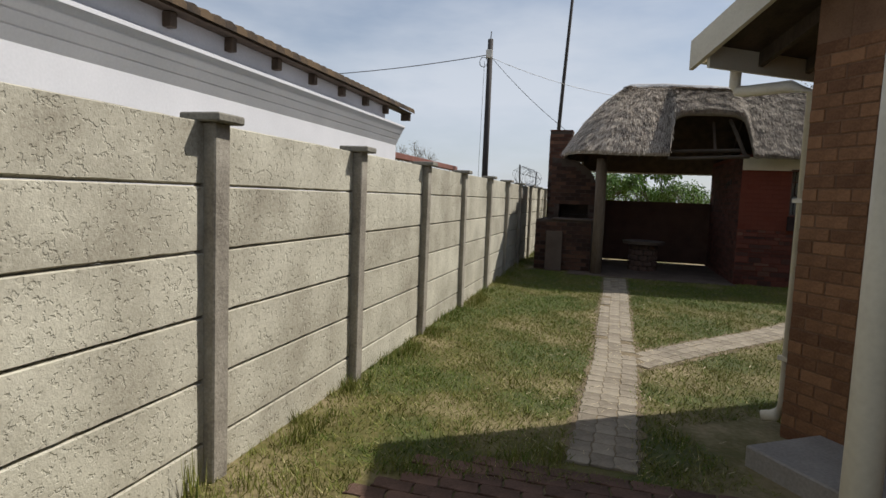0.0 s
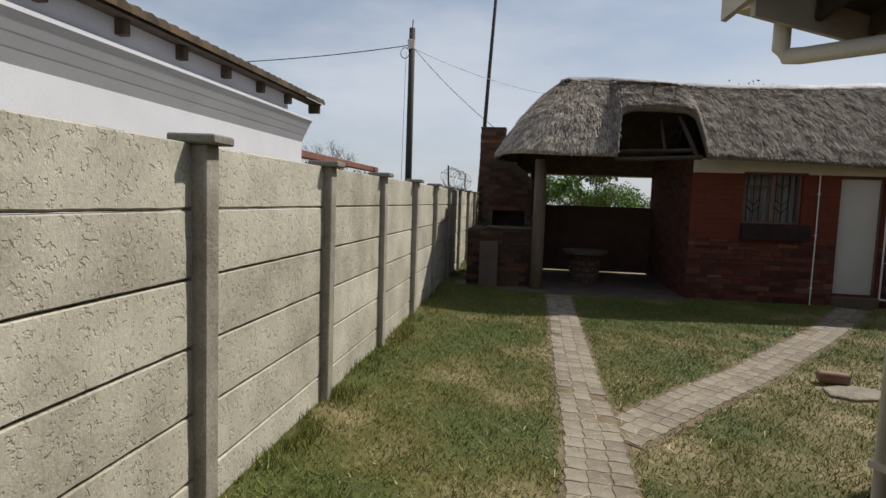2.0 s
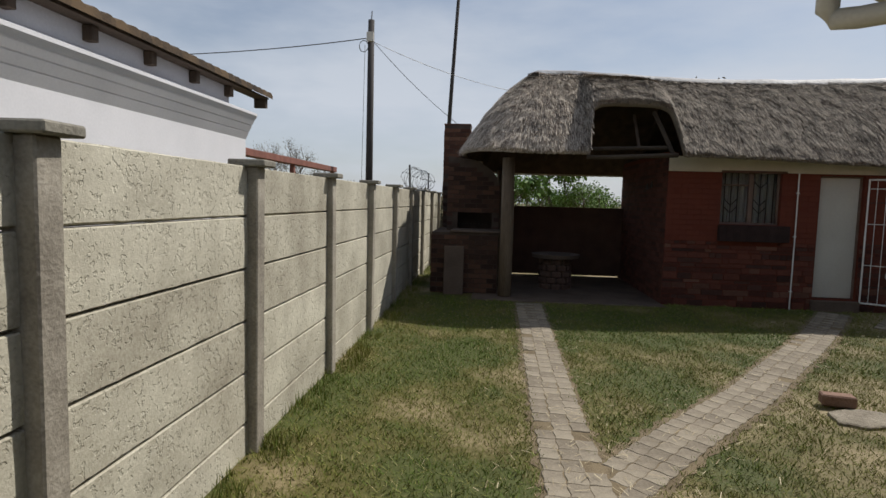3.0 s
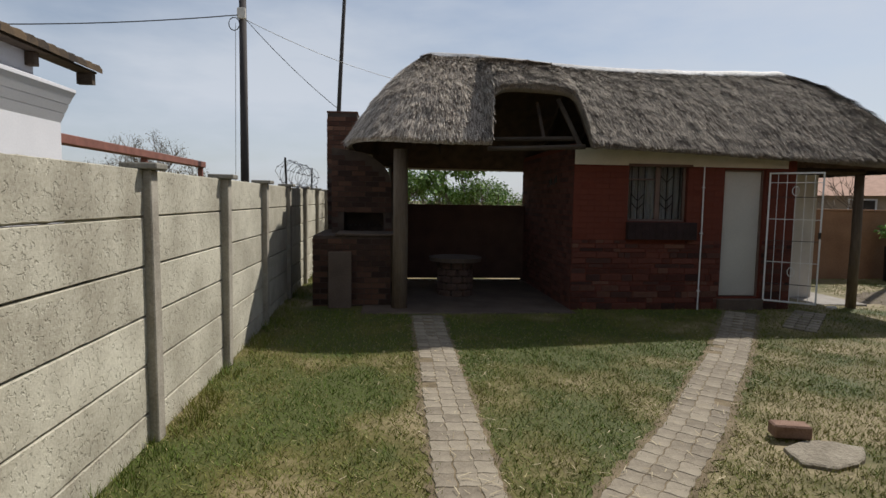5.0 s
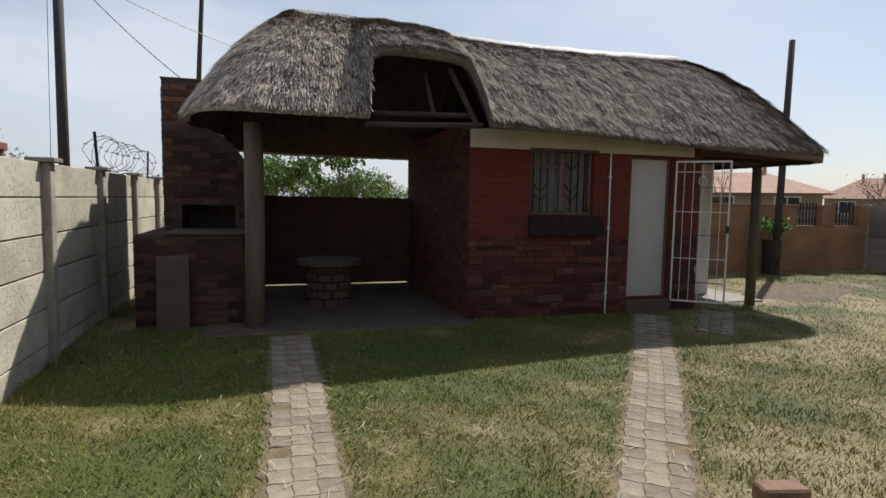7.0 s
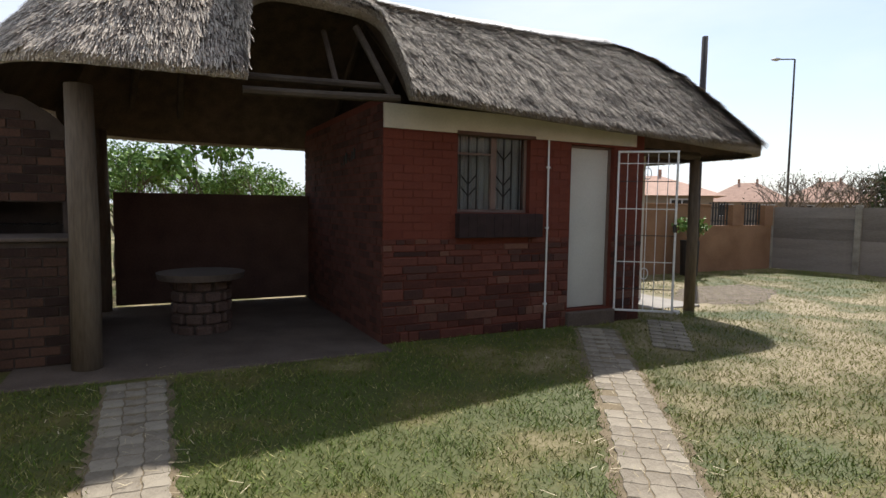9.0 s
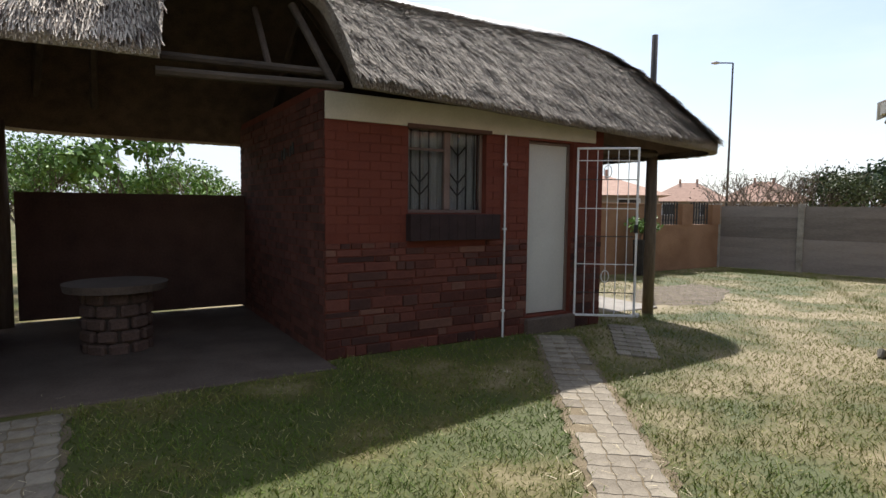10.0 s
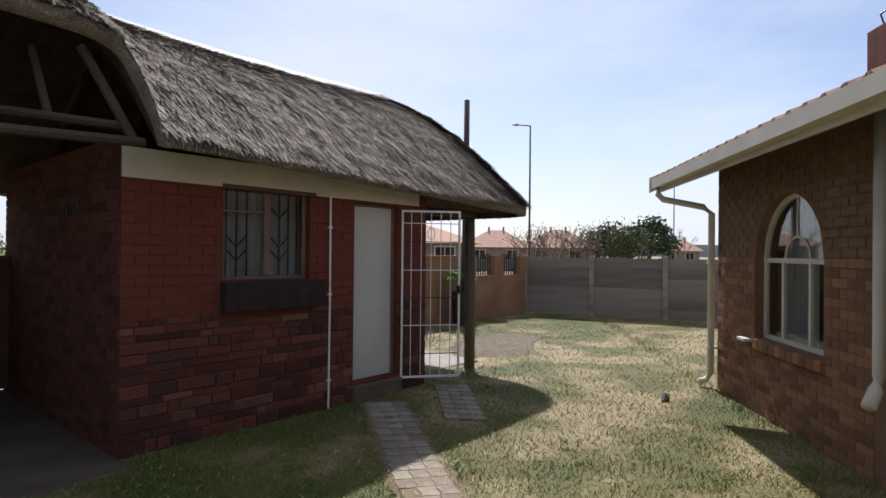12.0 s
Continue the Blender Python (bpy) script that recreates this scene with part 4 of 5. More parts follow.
        for z in (0.5, 1.6):
            if z > foot + 0.2 and x != 5.72:
                part("pipe_bracket", block(x - 0.055, x + 0.055, 0.005, yy + 0.045, z, z + 0.03), M_CREAM, dp)
    # near wing: roof edge and its own downpipe
    part("wing_roof", block(-2.65, -0.40, -8.0, -1.5, 2.66, 2.80), M_DARKWOOD, h)
    dp = part("downpipe", rod([(-2.155, -1.967, 2.66), (-2.155, -1.967, 0.0)], 0.04, 14), M_CREAM, h, smooth=True)
    for z in (0.4, 1.15, 1.9):
        part("pipe_bracket", block(-2.16, -2.1, -2.012, -1.922, z, z + 0.02, 0.003), M_CREAM, dp)
    # doorway of the end wall
    part("door_frame", block(0.03, 0.10, -0.52, -0.452, 0.12, 2.12), M_CREAM, h)
    part("door_frame", block(0.03, 0.10, -1.35, -1.28, 0.12, 2.12), M_CREAM, h)
    # added sheet closes the doorway; the recess's shade is put into its dark colour
    part("recess_shade", block(0.13, 0.17, -1.28, -0.52, 0.12, 2.10), M_DARK, h, "dark sheet standing for the shaded doorway recess")
    part("door_step", block(-0.62, -0.003, -2.0, -0.28, -0.05, 0.12, 0.01), M_SLAB, h, "pale cement door step")
    # chimney with a wire guard
    ch = part("chimney", block(7.62, 8.27, -1.95, -1.35, 3.4, 4.28, 0.01), M_BRICK_SIDE, h, "red brick chimney stack")
    wg = bmesh.new()
    for k in range(8):
        a = 2 * math.pi * k / 8
        tube(wg, [(7.94 + 0.28 * math.cos(a), -1.65 + 0.25 * math.sin(a), 4.26), (7.94 + 0.32 * math.cos(a + 0.3), -1.65 + 0.3 * math.sin(a + 0.3), 4.42), (7.94 + 0.1 * math.cos(a + 0.6), -1.65 + 0.1 * math.sin(a + 0.6), 4.54)], 0.012, 5)
    part("wire_guard", wg, M_BLACK, ch)
    # arched window
    w = part("arched_window", block(a0, a1, -0.14, -0.10, zr - 0.025, zr + 0.025), M_CREAM, h, "arched cream steel window with curtains inside")
    arc = lambda r, k: ((a0 + a1) / 2 + r * math.cos(math.pi * k / 20), zr + r * math.sin(math.pi * k / 20))
    fr = bmesh.new()
    R = (a1 - a0) / 2
    for k in range(20):
        (xa, za), (xb, zb) = arc(R, k), arc(R, k + 1)
        (xc, zc), (xd, zd) = arc(R - 0.045, k), arc(R - 0.045, k + 1)
        v = [fr.verts.new(p) for p in ((xa, -0.09, za), (xb, -0.09, zb), (xd, -0.09, zd), (xc, -0.09, zc), (xa, -0.14, za), (xb, -0.14, zb), (xd, -0.14, zd), (xc, -0.14, zc))]
        for q in ((0, 1, 2, 3), (7, 6, 5, 4), (2, 6, 7, 3), (0, 4, 5, 1)):
            fr.faces.new([v[i] for i in q])
    for x0, x1, z0, z1 in ((a0, a0 + 0.045, zs, zr), (a1 - 0.045, a1, zs, zr), (a0, a1, zs, zs + 0.045), (a0 + 0.40, a0 + 0.435, zs, zr), (a1 - 0.435, a1 - 0.40, zs, zr)):
        box(fr, x0, x1, -0.138, -0.095, z0, z1)
    for r in (0.24,):
        for k in range(20):
            (xa, za), (xb, zb) = arc(r, k), arc(r, k + 1)
            tube(fr, [(xa, -0.115, za), (xb, -0.115, zb)], 0.014, 5)
    tube(fr, [((a0 + a1) / 2, -0.115, zr + 0.24), ((a0 + a1) / 2, -0.115, zr + R)], 0.014, 5)
    part("window_frame", fr, M_CREAM, w)
    gl = bmesh.new()
    ring = [arc(R - 0.02, k) for k in range(21)] + [(a0 + 0.02, zs + 0.02), (a1 - 0.02, zs + 0.02)]
    for yy in (-0.116, -0.12):
        gl.faces.new([gl.verts.new((x, yy, z)) for x, z in ring])
    pane = part("pane", gl, M_GLASS, w)
    pane.visible_shadow = False
    cu = bmesh.new()
    for s0, s1 in ((a0, a0 + 0.5), (a1 - 0.62, a1)):
        prev = None
        for i in range(61):
            x = s0 + (s1 - s0) * i / 60
            y = -0.34 + 0.025 * math.sin(x * 55) + 0.01 * math.sin(x * 23)
            p = (cu.verts.new((x, y, zs - 0.05)), cu.verts.new((x, y, zr + R)))
            if prev:
                cu.faces.new((prev[0], p[0], p[1], prev[1]))
            prev = p
    part("curtain", cu, M_CURTAIN, w, "grey striped curtains", smooth=True)
    part("room_back", block(5.4, 8.7, -2.4, -2.3, 0, 2.7), M_DARK, h)
    # sloping sill bricks, one of them paler and loose
    for i in range(11):
        x = a0 - 0.03 + i * 0.121
        part("sill_brick", block(x, x + 0.112, -0.09, 0.05, zs - 0.12, zs - 0.012, 0.006), M_GOLD, w)
    part("loose_tile", block(a1 + 0.06, a1 + 0.26, 0.0, 0.09, zs - 0.06, zs - 0.03), M_PLASTER, w, "pale loose tile on the sill end")
    return h


HOUSE = house()


# ---- neighbour's white house behind the fence ----
def neighbour():
    h = thing("neighbour_house", pose(-4.02, 11.68, -0.05), "white plastered house with moulded cornice and tiled eave", "house")
    part("wall", block(-6, 0, -16, -0.72, -0.1, 3.3), M_WHITE, h)
    part("plinth_wall", block(0.002, 0.20, -16, -0.505, -0.1, 2.60), M_WHITE, h)
    prof = [(0.20, 2.60), (0.21, 2.62), (0.25, 2.70), (0.232, 2.706), (0.255, 2.716), (0.30, 2.80), (0.282, 2.806), (0.305, 2.816), (0.35, 2.90), (0.37, 2.93), (0.385, 2.95), (0.385, 2.985), (0.0, 3.12)]
    bm = bmesh.new()
    a = [bm.verts.new((x, -16, z)) for x, z in prof]
    b = [bm.verts.new((x, -0.50 if x else -0.72, z)) for x, z in prof]
    for i in range(len(prof) - 1):
        bm.faces.new((a[i], a[i + 1], b[i + 1], b[i]))
    bm.faces.new(b)
    part("cornice", bm, M_WHITE, h, "stepped white plaster cornice")
    # the eave's shade on the white wall is put into this grey
    part("frieze", block(0.004, 0.03, -16, -0.70, 3.08, 3.40), M_FRIEZESHADE, h, "grey shaded frieze under the eave")
    for i in range(15):
        y = -0.85 - 0.97 * i
        part("rafter_tail", block(-0.3, 0.13, y, y + 0.10, 3.19, 3.34, 0.006), M_DARKWOOD, h)
    deck = bmesh.new()
    box(deck, 0.0, 0.22, -16, 0.35, 3.345, 3.372)
    part("eave_board", deck, M_DARKWOOD, h)
    part("end_board", block(0.0, 0.2, 0.27, 0.35, 3.20, 3.342), M_DARKWOOD, h)
    tv, tf = [], []
    for c in range(82):
        y0 = -16 + 0.2 * c
        for r in range(6):
            k = len(tv)
            xa, xb = 0.27 - 0.36 * r, 0.27 - 0.36 * (r + 1) - 0.04
            for x, lift in ((xa, 0.045), (xb, 0.02)):
                for i in range(6):
                    tv.append((x, y0 + 0.2 * i / 5, 3.37 + 0.36 * (0.27 - x) + lift + 0.04 * math.sin(math.pi * i / 5)))
            for i in range(5):
                tf.append((k + i, k + i + 1, k + 7 + i, k + 6 + i))
            for i in range(6):
                tv.append((xa, y0 + 0.2 * i / 5, 3.36 + 0.36 * (0.27 - xa)))
            for i in range(5):
                tf.append((k + i, k + i + 1, k + 13 + i, k + 12 + i))
    tagged(under(new("roof_tiles", raw_mesh("roof_tiles", tv, tf, M_YTILE)), h), "lichened barrel roof tiles", kind="stuff")
    return h


neighbour()

SHED = thing("carport_frame", pose(-4.6, 18.75, 0.09), "rust-red steel carport beam behind the fence", "carport")
part("beam", block(-0.1, 0.1, -7.0, 0, 2.33, 2.47, 0.01), M_RUST, SHED)
for y in (-6.8, -3.4, -0.15):
    part("post", block(-0.05, 0.05, y, y + 0.1, -0.1, 2.33), M_RUST, SHED)


# ---- poles, wires and lamps ----
def utility_pole(x, y, h, r, label, gear, lean=(0, 0)):
    p = thing("utility_pole", pose(x, y, 0), label, "pole")
    part("pole", rod([(0, 0, -0.3), (lean[0], lean[1], h)], [r, r * 0.78], 10), M_UPOLE, p, smooth=True)
    if gear:
        part("bracket", block(-0.1, 0.1, -0.16, -0.09, h - 0.62, h - 0.36, 0.01), M_PLASTER, p, "pale cable bracket")
        part("spike", rod([(0, 0, h), (0.02, 0, h + 0.25)], 0.02, 6), M_STEEL, p)
        coil = bmesh.new()
        ring = [(-0.18 + 0.13 * math.cos(k * 0.6), -0.12, h - 0.75 + 0.16 * math.sin(k * 0.6)) for k in range(11)]
        tube(coil, ring, 0.012, 5)
        part("cable_coil", coil, M_BLACK, p)
    return p


def cable(a, b, sag, r, label):
    a, b = Vector(a), Vector(b)
    pts = [a.lerp(b, i / 16) - Vector((0, 0, sag * 4 * (i / 16) * (1 - i / 16))) for i in range(17)]
    return solid("overhead_cable", rod([tuple(p - a) for p in pts], r, 5), M_BLACK, label, "cable", m=pose(*a))


utility_pole(-3.62, 19.0, 6.72, 0.112, "tall dark timber utility pole with cable bracket", True)
utility_pole(11.66, 15.9, 5.42, 0.085, "dark timber utility pole in front of the boundary wall", False, (0.35, 0.25))
cable((-3.67, 18.9, 6.2), (-14.0, 17.5, 5.4), 0.25, 0.014, "black overhead service cable from the pole")
cable((-3.62, 18.9, 6.2), (-0.95, 18.4, 3.7), 0.12, 0.008, "thin black overhead cable towards the chimney")
cable((-3.62, 19.0, 6.15), (3.0, 26.0, 5.9), 0.4, 0.008, "thin black overhead cable behind the roof")
cable((-3.77, 18.9, 6.0), (-3.82, 18.8, 0.4), 0.0, 0.006, "thin earth wire down the pole")


def street_lamp(x, y, h, r):
    s = thing("street_lamp", pose(x, y, 0, 0, 0, 0), "tall slim grey street lamp", "street lamp", "street lamps")
    part("pole", rod([(0, 0, -0.2), (0, 0, h)], [r, r * 0.6], 8), M_UPOLE, s)
    part("arm", rod([(0, 0, h), (-0.3, 0.3, h + 0.03), (-0.5, 0.5, h + 0.04)], 0.035, 6), M_UPOLE, s)
    part("lamp_head", block(-0.85, -0.45, 0.45, 0.8, h + 0.0, h + 0.1, 0.03), M_STEEL, s, "flat grey lamp head")
    return s


street_lamp(31.8, 26.7, 9.7, 0.075)
street_lamp(62.0, 28.0, 9.0, 0.075)


# ---- boundary walls beyond the lawn ----
def boundary():
    b = thing("boundary_wall", pose(9.0, 16.45, 0), "brown plastered boundary wall with palisade inserts", "wall")
    bm = bmesh.new()
    box(bm, -3, 3.85, 0, 0.18, -0.1, 1.60)
    box(bm, 3.852, 6.35, 0, 0.18, -0.1, 1.12)
    for x0, x1 in ((4.62, 5.04), (5.86, 6.35)):
        box(bm, x0, x1, -0.03, 0.21, 1.122, 1.64)
    part("wall_core", bm, M_FARWALL_BROWN, b)
    part("coping", block(-3, 3.84, -0.03, 0.21, 1.603, 1.64, 0.005), M_FARWALL_BROWN, b)
    for x0, x1 in ((3.86, 4.61), (5.05, 5.85)):
        for i in range(7):
            x = x0 + 0.05 + i * (x1 - x0 - 0.13) / 6
            part("palisade_bar", block(x, x + 0.035, 0.07, 0.1, 1.125, 1.68 + 0.02 * (i % 2)), M_BLACK, b)
        for z in (1.22, 1.54):
            part("rail", block(x0, x1, 0.102, 0.125, z, z + 0.03), M_BLACK, b)
    p, q = Vector((15.25, 16.5)), Vector((17.6, 8.6))
    ang = math.degrees(math.atan2(q.y - p.y, q.x - p.x))
    g = thing("grey_fence", pose(p.x, p.y, 0, 0, 0, ang), "grey weathered precast concrete boundary fence", "fence")
    n_ = 9
    L = 1.9
    post = mesh_of("post", block(-0.07, 0.07, -0.08, 0.06, -0.1, 1.67, 0.01), M_POST)
    pan = mesh_of("panel", block(0.065, L - 0.065, -0.03, 0.03, 0, 0.266, 0.002), M_GREYWALL)
    for i in range(n_ + 1):
        o = under(new("post", post), g)
        o.matrix_basis = pose(i * L, 0, 0)
        if i < n_:
            for k in range(6):
                o = under(new("panel", pan), g)
                o.matrix_basis = pose(i * L, random.uniform(-0.003, 0.003), k * 0.267)


M_FARWALL_BROWN = mat("brown bagged wall", (0.20, 0.105, 0.055), (0.36, 0.20, 0.11), 1.6, 0.9, 0.3, 30)
boundary()


# ---- far houses ----
def far_house(x, y, w, d, wall, ridge, ang, pyramid=False):
    h = thing("far_house", pose(x, y, 0, 0, 0, ang), "distant house with a pink tiled hip roof", "house", "far houses")
    part("wall", block(-w / 2, w / 2, -d / 2, d / 2, -0.5, wall), M_FARWALL, h)
    bm = bmesh.new()
    o = 0.6
    e = [bm.verts.new(p) for p in ((-w / 2 - o, -d / 2 - o, wall), (w / 2 + o, -d / 2 - o, wall), (w / 2 + o, d / 2 + o, wall), (-w / 2 - o, d / 2 + o, wall))]
    k = 0.001 if pyramid else max(0.01, w / 2 - d / 2)
    r0, r1 = bm.verts.new((-k, 0, ridge)), bm.verts.new((k, 0, ridge))
    for f in ((e[0], e[1], r1, r0), (e[1], e[2], r1), (e[2], e[3], r0, r1), (e[3], e[0], r0), (e[3], e[2], e[1], e[0])):
        bm.faces.new(f)
    part("roof", bm, M_PINKTILE, h)
    n_ = max(2, int(w / 2.6))
    for i in range(n_):
        cx = -w / 2 + w * (i + 0.5) / n_
        wn = part("window", block(cx - 0.6, cx + 0.6, -d / 2 - 0.06, -d / 2 - 0.01, 1.0, 2.1), M_WHITE, h)
        part("pane", block(cx - 0.52, cx - 0.03, -d / 2 - 0.075, -d / 2 - 0.062, 1.08, 2.02), M_DARK, wn)
        part("pane", block(cx + 0.03, cx + 0.52, -d / 2 - 0.075, -d / 2 - 0.062, 1.08, 2.02), M_DARK, wn)
    for cx in (-k, k):
        part("finial", rod([(cx, 0, ridge - 0.1), (cx, 0, ridge + 0.35)], 0.12, 6), M_PINKTILE, h)
    return h


far_house(25.6, 32.4, 9.0, 5.4, 2.25, 3.45, -48)
far_house(50.0, 42.1, 6.5, 5.0, 2.3, 4.1, -55)
far_house(53.5, 36.8, 6.5, 5.0, 2.3, 4.15, -60)
far_house(86.6, 35.4, 5.0, 4.0, 2.3, 4.0, -70)

# low hill on the skyline
bm = bmesh.new()
ra = []
for i in range(41):
    a = radians(-20 + 60 * i / 40)
    z = 16 * max(0, math.sin(math.pi * i / 40)) ** 1.2 * (0.8 + 0.3 * noise.noise((i * 0.22, 0, 3)))
    ra.append((bm.verts.new((700 * math.cos(a), 700 * math.sin(a), -3)), bm.verts.new((700 * math.cos(a), 700 * math.sin(a), z))))
for p, q in zip(ra, ra[1:]):
    bm.faces.new((p[0], q[0], q[1], p[1]))
solid("hill", bm, M_HILL, "low hazy blue hill on the horizon", "hill", kind="structure")


# ---- plants ----
def leaf_cloud(rng, clumps, count, size, droop=0.3):
    verts, faces = [], []
    for i in range(count):
        c, r = clumps[rng.randrange(len(clumps))]
        while True:
            o = Vector((rng.uniform(-1, 1), rng.uniform(-1, 1), rng.uniform(-1, 1)))
            if 0.25 < o.length < 1:
                break
        p = Vector(c) + Vector((o.x * r, o.y * r, o.z * r * 0.8))
        d = Vector((rng.uniform(-1, 1), rng.uniform(-1, 1), rng.uniform(-1, 0.6) - droop)).normalized()
        s = d.cross(Vector((rng.uniform(-1, 1), rng.uniform(-1, 1), rng.uniform(-1, 1)))).normalized()
        ln = size * rng.uniform(0.6, 1.3)
        k = len(verts)
        verts += [tuple(p), tuple(p + d * ln * 0.5 + s * ln * 0.22), tuple(p + d * ln), tuple(p + d * ln * 0.5 - s * ln * 0.22)]
        faces.append((k, k + 1, k + 2, k + 3))
    return verts, faces


def branches(bm, rng, p, d, ln, r, depth, tips, spread=0.7):
    q = p + d * ln
    tube(bm, [p, p.lerp(q, 0.5) + Vector((rng.uniform(-1, 1), rng.uniform(-1, 1), 0)) * ln * 0.05, q], [r, r * 0.85, r * 0.65], 5 if depth > 2 else 3, False)
    if depth == 0:
        tips.append(q)
        return
    for i in range(rng.choice((2, 3, 3))):
        e = (d + Vector((rng.uniform(-1, 1), rng.uniform(-1, 1), rng.uniform(-0.3, 0.7))) * spread).normalized()
        branches(bm, rng, q, e, ln * rng.uniform(0.6, 0.85), r * 0.62, depth - 1, tips, spread)


def tree(name, x, y, trunk, depth, r, seed, label, category, leaf=None, leaves=0, size=0.15, clump=0.5, lean=(0, 0), spread=0.7, stems=1, z0=0.0):
    rng = random.Random(seed)
    t = thing(name, pose(x, y, z0), label, category)
    bm = bmesh.new()
    tips = []
    for s in range(stems):
        d = Vector((lean[0] + (rng.uniform(-0.5, 0.5) if stems > 1 else 0), lean[1] + (rng.uniform(-0.5, 0.5) if stems > 1 else 0), 1)).normalized()
        branches(bm, rng, Vector((rng.uniform(-0.2, 0.2) * (stems > 1), 0, -0.1)), d, trunk, r, depth, tips, spread)
    part("trunk", bm, M_TWIG, t)
    if leaves:
        v, f = leaf_cloud(rng, [(p, clump * rng.uniform(0.6, 1.2)) for p in tips], leaves, size)
        tagged(under(new("crown", raw_mesh("crown", v, f, leaf)), t), kind="stuff")
    return t


tree("thorn_tree", -8.2, 26.0, 1.2, 6, 0.09, 3, "bare grey thorn tree with thin leaves behind the fence", "tree", M_LEAF_DRY, 2600, 0.05, 0.3, spread=0.85, stems=2)
tree("shrub", -6.5, 25.5, 0.9, 4, 0.06, 8, "low olive-brown shrub behind the fence", "shrub", M_LEAF_DRY, 4500, 0.08, 0.4, spread=0.9, stems=4)
tree("shrub", -2.2, 21.0, 0.75, 3, 0.05, 9, "green shrub behind the fireplace", "shrub", M_LEAF_DRY, 2600, 0.10, 0.35, spread=0.9, stems=3)
for i in range(7):
    tree("green_bush", -0.45 + 0.5 * i, 18.6 + 0.35 * (i % 3), (0.93 if i < 3 else 0.80) + 0.03 * (i * 5 % 4), 3, 0.03, 11 + i, "leafy fresh green bush behind the low wall", "bush", M_LEAF, 3000, 0.075, 0.24, spread=0.8, stems=4)
tree("sapling", 2.22, 17.6, 1.12, 3, 0.026, 21, "slender green sapling with drooping leaves", "sapling", M_LEAF, 1000, 0.15, 0.2, spread=0.42, stems=2)
tree("potted_shrub", 11.7, 16.05, 0.27, 2, 0.016, 33, "bright green shrub in a dark bin by the wall", "shrub", M_LEAF, 600, 0.10, 0.14, spread=0.6, stems=4, z0=0.72)
bm = bmesh.new()
tube(bm, [(0, 0, 0), (0, 0, 0.8)], [0.19, 0.21], 14)
solid("dark_bin", bm, M_BLACK, "dark plastic drum holding a shrub", "drum", m=pose(11.7, 16.05, 0))
for i, (x, y, sd) in enumerate(((19.4, 18.2, 41), (20.0, 17.2, 42), (20.6, 16.3, 43))):
    tree("bare_hedge", x, y, 1.0, 4, 0.05, sd, "tangled bare brown hedge above the grey fence", "hedge", M_LEAF_DRY, 350, 0.08, 0.4, spread=0.95, stems=6)
tree("green_hedge", 20.9, 15.6, 0.95, 3, 0.05, 44, "olive green bush above the grey fence", "bush", M_LEAF_OLIVE, 3200, 0.11, 0.45, spread=0.9, stems=3)
tree("dark_tree", 22.4, 16.1, 1.08, 3, 0.07, 45, "dark evergreen round tree above the grey fence", "tree", M_LEAF_DK, 5200, 0.2, 0.55, spread=0.85, stems=3)
tree("bare_tree", 27.5, 16.4, 0.95, 4, 0.05, 46, "pale leafless small tree", "tree", spread=0.6)
tree("bare_tree", 14.6, 20.5, 0.95, 4, 0.05, 47, "bare reddish branching tree behind the boundary wall", "tree", spread=0.9)
tree("bare_tree", 5.8, 24.0, 2.0, 5, 0.08, 48, "leafy-tipped bare tree behind the thatched roof", "tree", M_LEAF_DRY, 1200, 0.12, 0.4, spread=0.8)


# ---- razor wire at the fence's far end ----
def razor_wire():
    w = thing("razor_wire", pose(FX, 14.65, 1.90), "rusty coiled razor wire on iron stakes", "razor wire")
    for y, lean in ((-1.3, -0.12), (1.6, 0.1)):
        part("stake", rod([(0, y, -0.1), (0.0, y + lean, 0.44)], 0.018, 6), M_BLACK, w)
    bm = bmesh.new()
    pts = [(0.2 * math.cos(k * 0.42) + 0.07 * noise.noise((k * 0.4, 0, 0)), -1.3 + 0.021 * k + 0.05 * noise.noise((k * 0.21, 5, 0)), 0.20 + 0.21 * math.sin(k * 0.42) + 0.07 * noise.noise((k * 0.3, 1, 0))) for k in range(130)]
    tube(bm, pts, 0.0045, 4)
    part("coil", bm, M_STEEL, w)
    b = bmesh.new()
    for p in pts[::3]:
        box(b, p[0] - 0.02, p[0] + 0.02, p[1] - 0.004, p[1] + 0.004, p[2] - 0.008, p[2] + 0.008)
    tagged(part("barb", b, M_STEEL, w), kind="stuff")
    return w


razor_wire()

# ---- small things on the lawn ----
def litter():
    rng = random.Random(12)
    verts, faces = [], []
    for i in range(800):
        line = PATH_A if i % 2 else PATH_B
        c, d = on_line(line, rng.random() * length_of(line))
        x, y = c.x + rng.gauss(0, 0.35), c.y + rng.gauss(0, 0.35)
        a, ln, w = rng.uniform(0, math.pi), rng.uniform(0.012, 0.05), rng.uniform(0.001, 0.003)
        k, z = len(verts), 0.012 + rng.uniform(0, 0.012) + float(rise(x, y))
        cx, sx = math.cos(a), math.sin(a)
        verts += [(x - cx * ln - sx * w, y - sx * ln + cx * w, z), (x - cx * ln + sx * w, y - sx * ln - cx * w, z), (x + cx * ln + sx * w, y + sx * ln - cx * w, z + 0.006), (x + cx * ln - sx * w, y + sx * ln + cx * w, z + 0.006)]
        faces.append((k, k + 1, k + 2, k + 3))
    return tagged(new("straw_litter", raw_mesh("straw_litter", verts, faces, M_STRAWLIT)), "loose dry straw scattered on the paths", "straw", kind="stuff")


